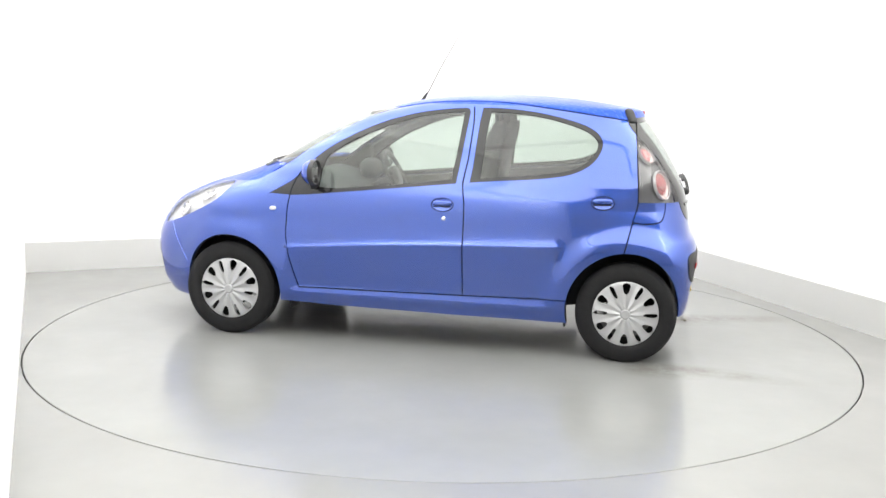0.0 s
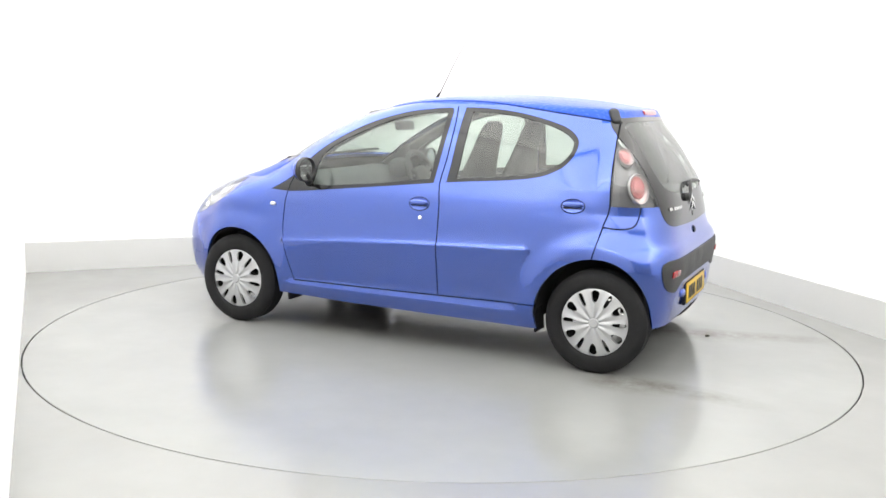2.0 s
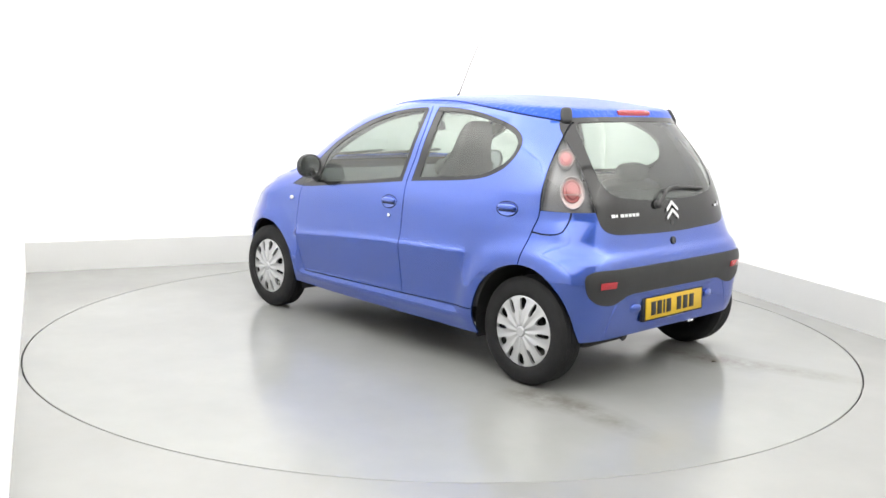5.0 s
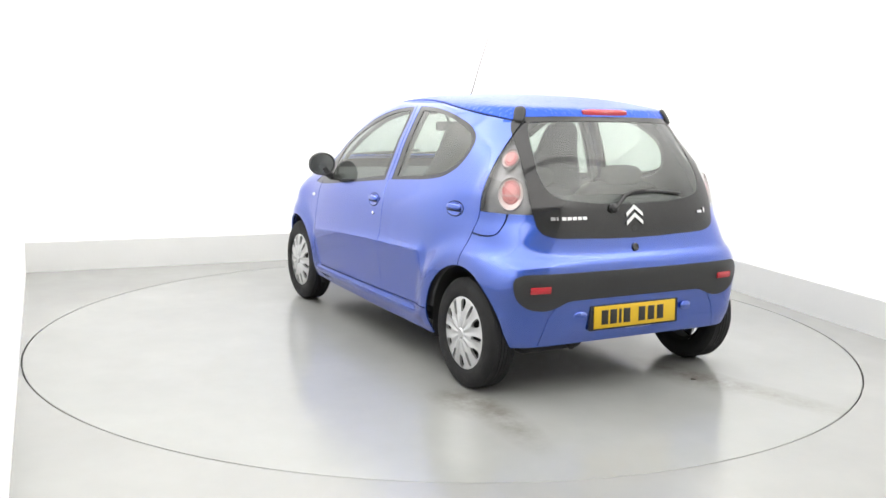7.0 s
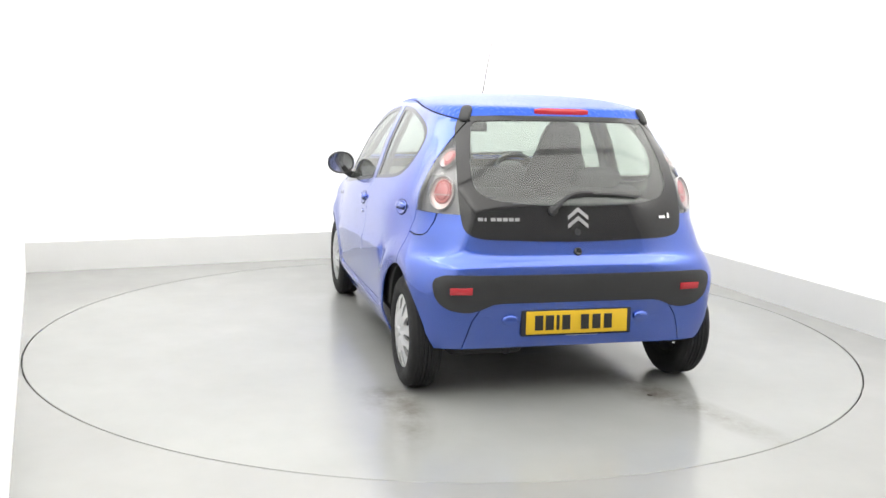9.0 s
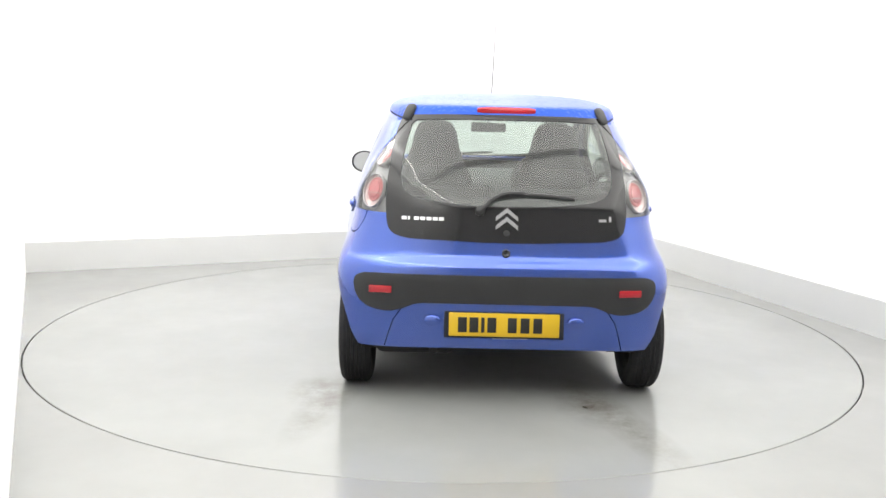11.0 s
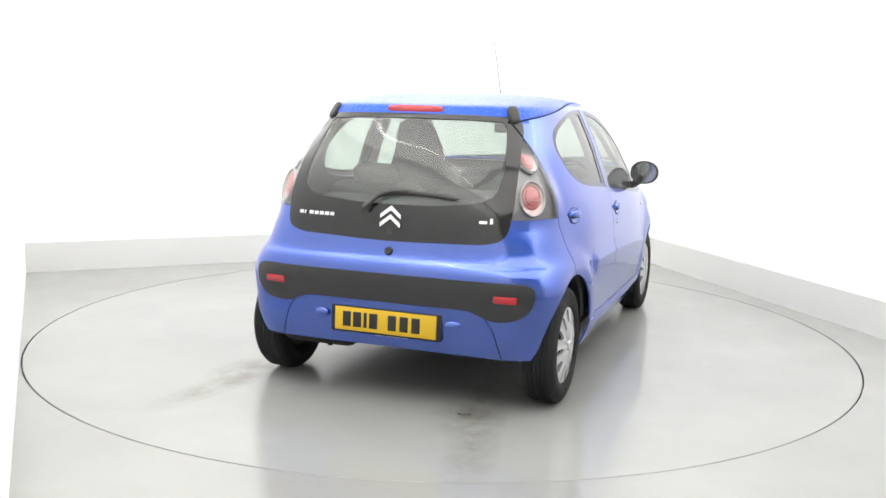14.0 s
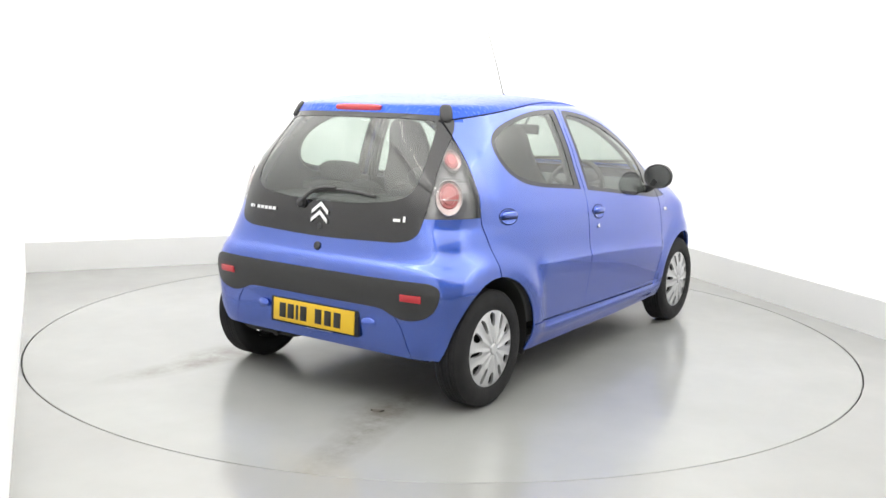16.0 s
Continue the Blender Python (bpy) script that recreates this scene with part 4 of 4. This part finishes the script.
def build_lamps():
    for sg, lens in zip((1, -1), panel("tail_lamp", "tail_lamp", LENS, car, "smoked tail lamp with two round lights", lift=0.001, flange=0.02)):
        lens.visible_shadow = False
        for y, z, rw, rh in ((.588, 1.156, .044, .062), (.640, .990, .064, .086)):
            M = on_tail(sg * y, z, -0.020)
            ring = lathe_bm([(.88, .002), (.90, .012), (.95, .015), (1.0, .010), (1.0, -.004)], 36)
            part("lamp_ring", moved(scaled(ring, rw, 1, rh), M), LAMPRING, lens, "pale lamp ring")
            bowl = lathe_bm([(.90, .004), (.74, -.003), (.0, -.007)], 36)
            part("reflector", moved(scaled(bowl, rw, 1, rh), M), PALEPINK, lens, "pale pink reflector")
            dome = lathe_bm([(.70, -.001), (.64, .004), (.60, .001), (.50, .002), (.44, .008), (.22, .011), (.0, .012)], 30)
            part("lamp_glass", moved(scaled(dome, rw, 1, rh), M @ pose(0, 0, rh * .12)), PINK, lens, "red lamp glass")
            if rw > .05:
                part("lamp_bar", moved(box_bm(rw * 1.5, .004, .0045, Matrix(), .001), M @ pose(0, .012, -.010)), PALEPINK, lens, "pale bar across the lamp")
    panel("lamp_housing", "tail_lamp", LAMPGREY, car, "grey housing of the tail lamp", lift=-0.028, flange=0)
    for sg, lens in zip((1, -1), panel("headlamp", "headlamp", LENS, car, "clear headlamp", lift=0.002, flange=0)):
        lens.visible_shadow = False
        for x, z, r in ((1.36, .835, .055), (1.54, .735, .050)):
            M = on_side(x, z, sg, -0.022)
            part("reflector", moved(lathe_bm([(r, .012), (r * .9, .016), (r * .8, .0), (0, -.012)], 30), M), CHROME, lens, "bright reflector")
    panel("lamp_backing", "tail_lamp", BLACK, car, "black backing of the tail lamp", lift=-0.034, flange=0.03)
    panel("headlamp_housing", "headlamp", WHITELENS, car, "pale headlamp housing", lift=-0.022, flange=0.0)
    for sg in (1, -1):
        M = on_tail(sg * .583, .549, 0.009)
        part("rear_reflector", moved(box_bm(.108, .008, .034, Matrix(), .004), M), RED, car, "red reflector set into the rub strip")
        M = on_side(.891, .776, sg, 0.002)
        part("side_repeater", moved(scaled(blob_bm(.021, .007, .012), 1, 1, 1), M), WHITELENS, car, "small white side repeater")
    bm = bmesh.new()
    rows = []
    for y in np.linspace(-.142, .142, 13):
        x0 = rear_x(abs(y), 1.380)
        k = 1 - 0.35 * (abs(y) / .142) ** 6
        rows.append([bm.verts.new((x0 + dx, y, 1.380 + dz * k)) for dx, dz in ((.02, -.016), (-.007, -.016), (-.010, -.008), (-.009, .008), (-.002, .016), (.03, .018))])
    for a, b in zip(rows, rows[1:]):
        for k in range(5):
            bm.faces.new((a[k], a[k + 1], b[k + 1], b[k]))
    bm.faces.new(rows[0]), bm.faces.new(rows[-1][::-1])
    part("brake_light", bm, RED, car, "red high-level brake light")


def build_trim():
    doors = DOORS
    for (x, z), pair, lock in (((-.127, .843), doors[0:2], True), ((-1.017, .886), doors[2:4], False)):
        for sg, d in zip((1, -1), pair):
            M = on_side(x, z, sg, 0.0)
            h = part("door_handle", moved(lathe_bm([(.062, .0005), (.058, .004), (.045, .0015), (.0, -.001)], 36), M @ Matrix.Diagonal((1, 1, .60, 1))), PAINT, d, "body-coloured handle in a round cup")
            flap = blob_bm(.056, .016, .016, M @ pose(0, .006, .008), 3.0)
            part("handle_bar", flap, PAINT, d, "body-coloured pull bar")
            part("handle_gap", moved(box_bm(.098, .010, .006, Matrix(), .002), M @ pose(0, .005, -.010)), SEAL, d, "dark gap under the pull bar")
            ring = [(.064 * math.cos(a), .001, .039 * math.sin(a)) for a in np.linspace(0, 2 * math.pi, 37)]
            part("handle_rim", moved(tube_bm(ring, 0.0014, 6), M), SEAL, d, "dark rim of the handle cup")
            if lock:
                part("door_lock", moved(lathe_bm([(.012, .0), (.012, .004), (.009, .006), (0, .006)], 20), on_side(-.139, .766, sg, 0.0)), CHROME, d, "small bright door lock")
    # mirrors
    for sg, d in zip((1, -1), doors[0:2]):
        mir = new("wing_mirror")
        mir.parent = car
        tagged(mir, "wing mirror with a body-coloured cap")
        bm = bmesh.new()
        rows = []
        n = 28
        for s, k in ((0.0, .93), (.008, 1.0), (.03, 1.0), (.055, .93), (.078, .76), (.095, .50), (.103, .22)):
            rows.append([bm.verts.new((.605 + s * .85, sg * (.832 + .088 * k * math.cos(a) - .012 * s / .1), .999 + .074 * k * math.copysign(abs(math.sin(a)) ** .9, math.sin(a)))) for a in np.linspace(0, 2 * math.pi, n, endpoint=False)])
        for a, b in zip(rows[2:], rows[3:]):
            for k in range(n):
                bm.faces.new((a[k], a[(k + 1) % n], b[(k + 1) % n], b[k]))
        bm.faces.new(rows[-1])
        for v in [v for v in bm.verts if not v.link_faces]:
            bm.verts.remove(v)
        part("mirror_cap", bm, PAINT, mir, "blue mirror cap")
        bm = bmesh.new()
        rows = []
        for s, k in ((.014, .86), (.002, .90), (0.0, .96), (.008, 1.008), (.032, 1.008), (.034, .97)):
            rows.append([bm.verts.new((.605 + s * .85, sg * (.832 + .088 * k * math.cos(a)), .999 + .074 * k * math.copysign(abs(math.sin(a)) ** .9, math.sin(a)))) for a in np.linspace(0, 2 * math.pi, n, endpoint=False)])
        for a, b in zip(rows, rows[1:]):
            for k in range(n):
                bm.faces.new((a[k], a[(k + 1) % n], b[(k + 1) % n], b[k]))
        part("mirror_shell", bm, BLACK, mir, "black mirror shell")
        bm = bmesh.new()
        ring = [bm.verts.new((.616, sg * (.832 + .077 * math.cos(a)), .999 + .064 * math.sin(a))) for a in np.linspace(0, 2 * math.pi, n, endpoint=False)]
        bm.faces.new(ring)
        part("mirror_glass", bm, MIRROR, mir, "mirror glass")
        part("mirror_foot", tube_bm([(.66, sg * .70, .905), (.645, sg * .755, .915), (.63, sg * .795, .94), (.63, sg * .82, .975)], 0.026, 12, 0.022), BLACK, mir, "black mirror foot")
    # number plate with plain bars for its writing
    plate = part("number_plate", box_bm(.012, .52, .111, pose(-1.541, 0, .386, 0, 2, 0), .003), YELLOW, car, "yellow rear number plate with black characters")
    xs = [.196, .142, .100, .058, -.038, -.098, -.158]
    for i, y in enumerate(xs):
        w = .016 if i == 2 else .042
        part("plate_bar", box_bm(.003, w, .072, pose(-1.5475, y, .386, 0, 2, 0), .001), INK, plate, "black bar")
    part("plate_holder", box_bm(.02, .565, .128, pose(-1.531, 0, .384, 0, 2, 0), .006), SEAL, car, "dark recess behind the number plate")
    part("plate_clip", box_bm(.012, .17, .010, pose(-1.530, -.03, .322), .003), SILVER, car, "pale strip under the plate")
    for sg in (1, -1):
        part("plate_lamp", blob_bm(.011, .040, .024, pose(-1.535, sg * .338, .402, 0, 0, -sg * 8), 2.2), PAINT, car, "body-coloured plate-lamp bulge")
    # emblem, word bars, lock, wiper and hinges
    for dz in (0.0, -.040):
        bm = bmesh.new()
        for sg in (1, -1):
            M = on_tail(0, .888 + dz, 0.004)
            vs = [M @ Vector((sg * a, b, c)) for b in (0, .006) for a, c in ((0, .044), (0, .022), (.052, -.018), (.052, .002))]
            v = [bm.verts.new(p) for p in vs]
            for f in ((0, 1, 2, 3), (4, 5, 6, 7), (0, 1, 5, 4), (1, 2, 6, 5), (2, 3, 7, 6), (3, 0, 4, 7)):
                bm.faces.new([v[k] for k in f])
        part("emblem", bm, CHROME, HATCH_OB, "bright chevron emblem", smooth=False)
    for y0, y1, z0, h in tuple((.49 - .0288 * i, .49 - .0288 * i - (.010 if i == 1 else .0235), .874, .016) for i in range(7)) + ((-.430, -.466, .880, .013), (-.478, -.490, .886, .026)):
        bm = bmesh.new()
        rows = []
        for y in np.linspace(y0, y1, 6):
            M = on_tail(y, z0, 0.0035)
            rows.append([bm.verts.new(M @ Vector((0, b, c))) for b, c in ((0, -h / 2), (.004, -h / 2), (.004, h / 2), (0, h / 2))])
        for a, b in zip(rows, rows[1:]):
            for k in range(4):
                bm.faces.new((a[k], a[(k + 1) % 4], b[(k + 1) % 4], b[k]))
        bm.faces.new(rows[0]), bm.faces.new(rows[-1][::-1])
        part("badge_bar", bm, CHROME, HATCH_OB, "bright badge bar", smooth=False)
    part("tailgate_lock", moved(lathe_bm([(.020, -.004), (.020, .006), (.015, .009), (.0, .004)], 24), on_tail(0, .722, 0.0)), GLOSSBLACK, car, "round black tailgate lock")
    part("glass_button", moved(lathe_bm([(.016, -.004), (.016, .004), (.0, .005)], 20), on_tail(0, .815, 0.0)), BLACK, HATCH_OB)
    arm = part("wiper_arm", tube_bm([on_tail(y, z, l).translation for y, z, l in smooth3([(.128, .912, .022), (.10, .935, .026), (.06, .967, .028), (.0, .988, .026), (-.08, .993, .024)])], 0.011, 8, .008), BLACK, HATCH_OB, "black rear wiper arm")
    part("wiper_blade", tube_bm([on_tail(y, z, l).translation for y, z, l in smooth3([(.06, .972, .012), (-.08, .988, .013), (-.20, .985, .013), (-.315, .973, .012)])], 0.008, 8), BLACK, arm, "black rear wiper blade")
    part("wiper_pivot", moved(lathe_bm([(.024, -.005), (.022, .022), (.012, .030), (0, .031)], 20), on_tail(.126, .915, 0.0)), BLACK, HATCH_OB)
    for sg in (1, -1):
        M = on_tail(sg * .472, 1.360, 0.002)
        part("tailgate_hinge", blob_bm(.030, .016, .046, M, 3.6), BLACK, HATCH_OB, "black tailgate hinge cover")
    # aerial and windscreen wipers
    aer = part("aerial", tube_bm([(.172, 0, 1.425), (.150, 0, 1.462), (.060, 0, 1.640), (-.040, 0, 1.815), (-.178, 0, 2.040)], 0.0036, 8, 0.0018), BLACK, car, "thin black roof aerial")
    part("aerial_foot", tube_bm([(.180, 0, 1.410), (.172, 0, 1.432), (.150, 0, 1.470)], 0.016, 12, .007), BLACK, aer, "black aerial foot")
    for y in (.44, -.05):
        p = [(nose_x(abs(y - .50 * t), 1.030 + .03 * t) + .010, y - .50 * t, 1.034 + .03 * t) for t in np.linspace(0, 1, 8)]
        part("windscreen_wiper", tube_bm(p, 0.009, 8), BLACK, car, "black windscreen wiper")
    bm = bmesh.new()
    rows = [[bm.verts.new((nose_x(abs(y), z) + o, y, z + o)) for z, o in ((1.005, .003), (1.022, .005), (1.038, .003))] for y in np.linspace(-.56, .56, 25)]
    for a, b in zip(rows, rows[1:]):
        for k in range(2):
            bm.faces.new((a[k], a[k + 1], b[k + 1], b[k]))
    part("cowl", bm, BLACK, car, "black cowl under the windscreen")


def smooth3(pts, step=4):
    """A rounded line through points in space."""
    P = [np.array(p, float) for p in pts]
    out = []
    for k in range(len(P) - 1):
        p0, p1, p2, p3 = P[max(k - 1, 0)], P[k], P[k + 1], P[min(k + 2, len(P) - 1)]
        for s in range(step):
            t = s / step
            out.append(tuple(0.5 * (2 * p1 + (p2 - p0) * t + (2 * p0 - 5 * p1 + 4 * p2 - p3) * t * t + (3 * p1 - p0 - 3 * p2 + p3) * t ** 3)))
    out.append(tuple(P[-1]))
    return out


build_inside()
build_lamps()
build_trim()


def build_fleck():
    """A curled flake of dirt lying on the disc."""
    bm = bmesh.new()
    n = 14
    top = [bm.verts.new((.030 * math.cos(a) * (1 + .25 * math.sin(3 * a)), .016 * math.sin(a), .004 + .004 * math.cos(2 * a))) for a in np.linspace(0, 2 * math.pi, n, endpoint=False)]
    low = [bm.verts.new((v.co.x * .9, v.co.y * .9, 0.0005)) for v in top]
    for k in range(n):
        bm.faces.new((top[k], top[(k + 1) % n], low[(k + 1) % n], low[k]))
    bm.faces.new(top), bm.faces.new(low[::-1])
    ob = part("dirt_fleck", bm, material("brown_dirt", (.07, .06, .05), .9, vary=.3, scale=60), None)
    return tagged(ob, "small dark fleck of dirt lying on the turntable", "dirt")


fleck = build_fleck()


# ---------------------------------------------------------------- what moves
OFF = (0.0442, -0.2724)


def motions():
    """The turntable turns at a steady pace and carries the car round its axis."""
    car_rows, disc_rows, fleck_rows = [], [], []
    for k in range(17):
        s = (k - 8) / 8
        a = 111.879 - 57.065 * s + 0.212 * s * s + 0.337 * s ** 3
        c, sn = math.cos(radians(a)), math.sin(radians(a))
        car_rows.append((float(k), pose(c * OFF[0] - sn * OFF[1], sn * OFF[0] + c * OFF[1], 0, 0, 0, a)))
        fx, fy = OFF[0] - 1.56, OFF[1] - 0.415
        fleck_rows.append((float(k), pose(c * fx - sn * fy, sn * fx + c * fy, 0, 0, 0, a - 70)))
        disc_rows.append((float(k), pose(0, 0, 0, 0, 0, a)))
    walk(car, car_rows)
    walk(turntable, disc_rows)
    walk(fleck, fleck_rows)


motions()
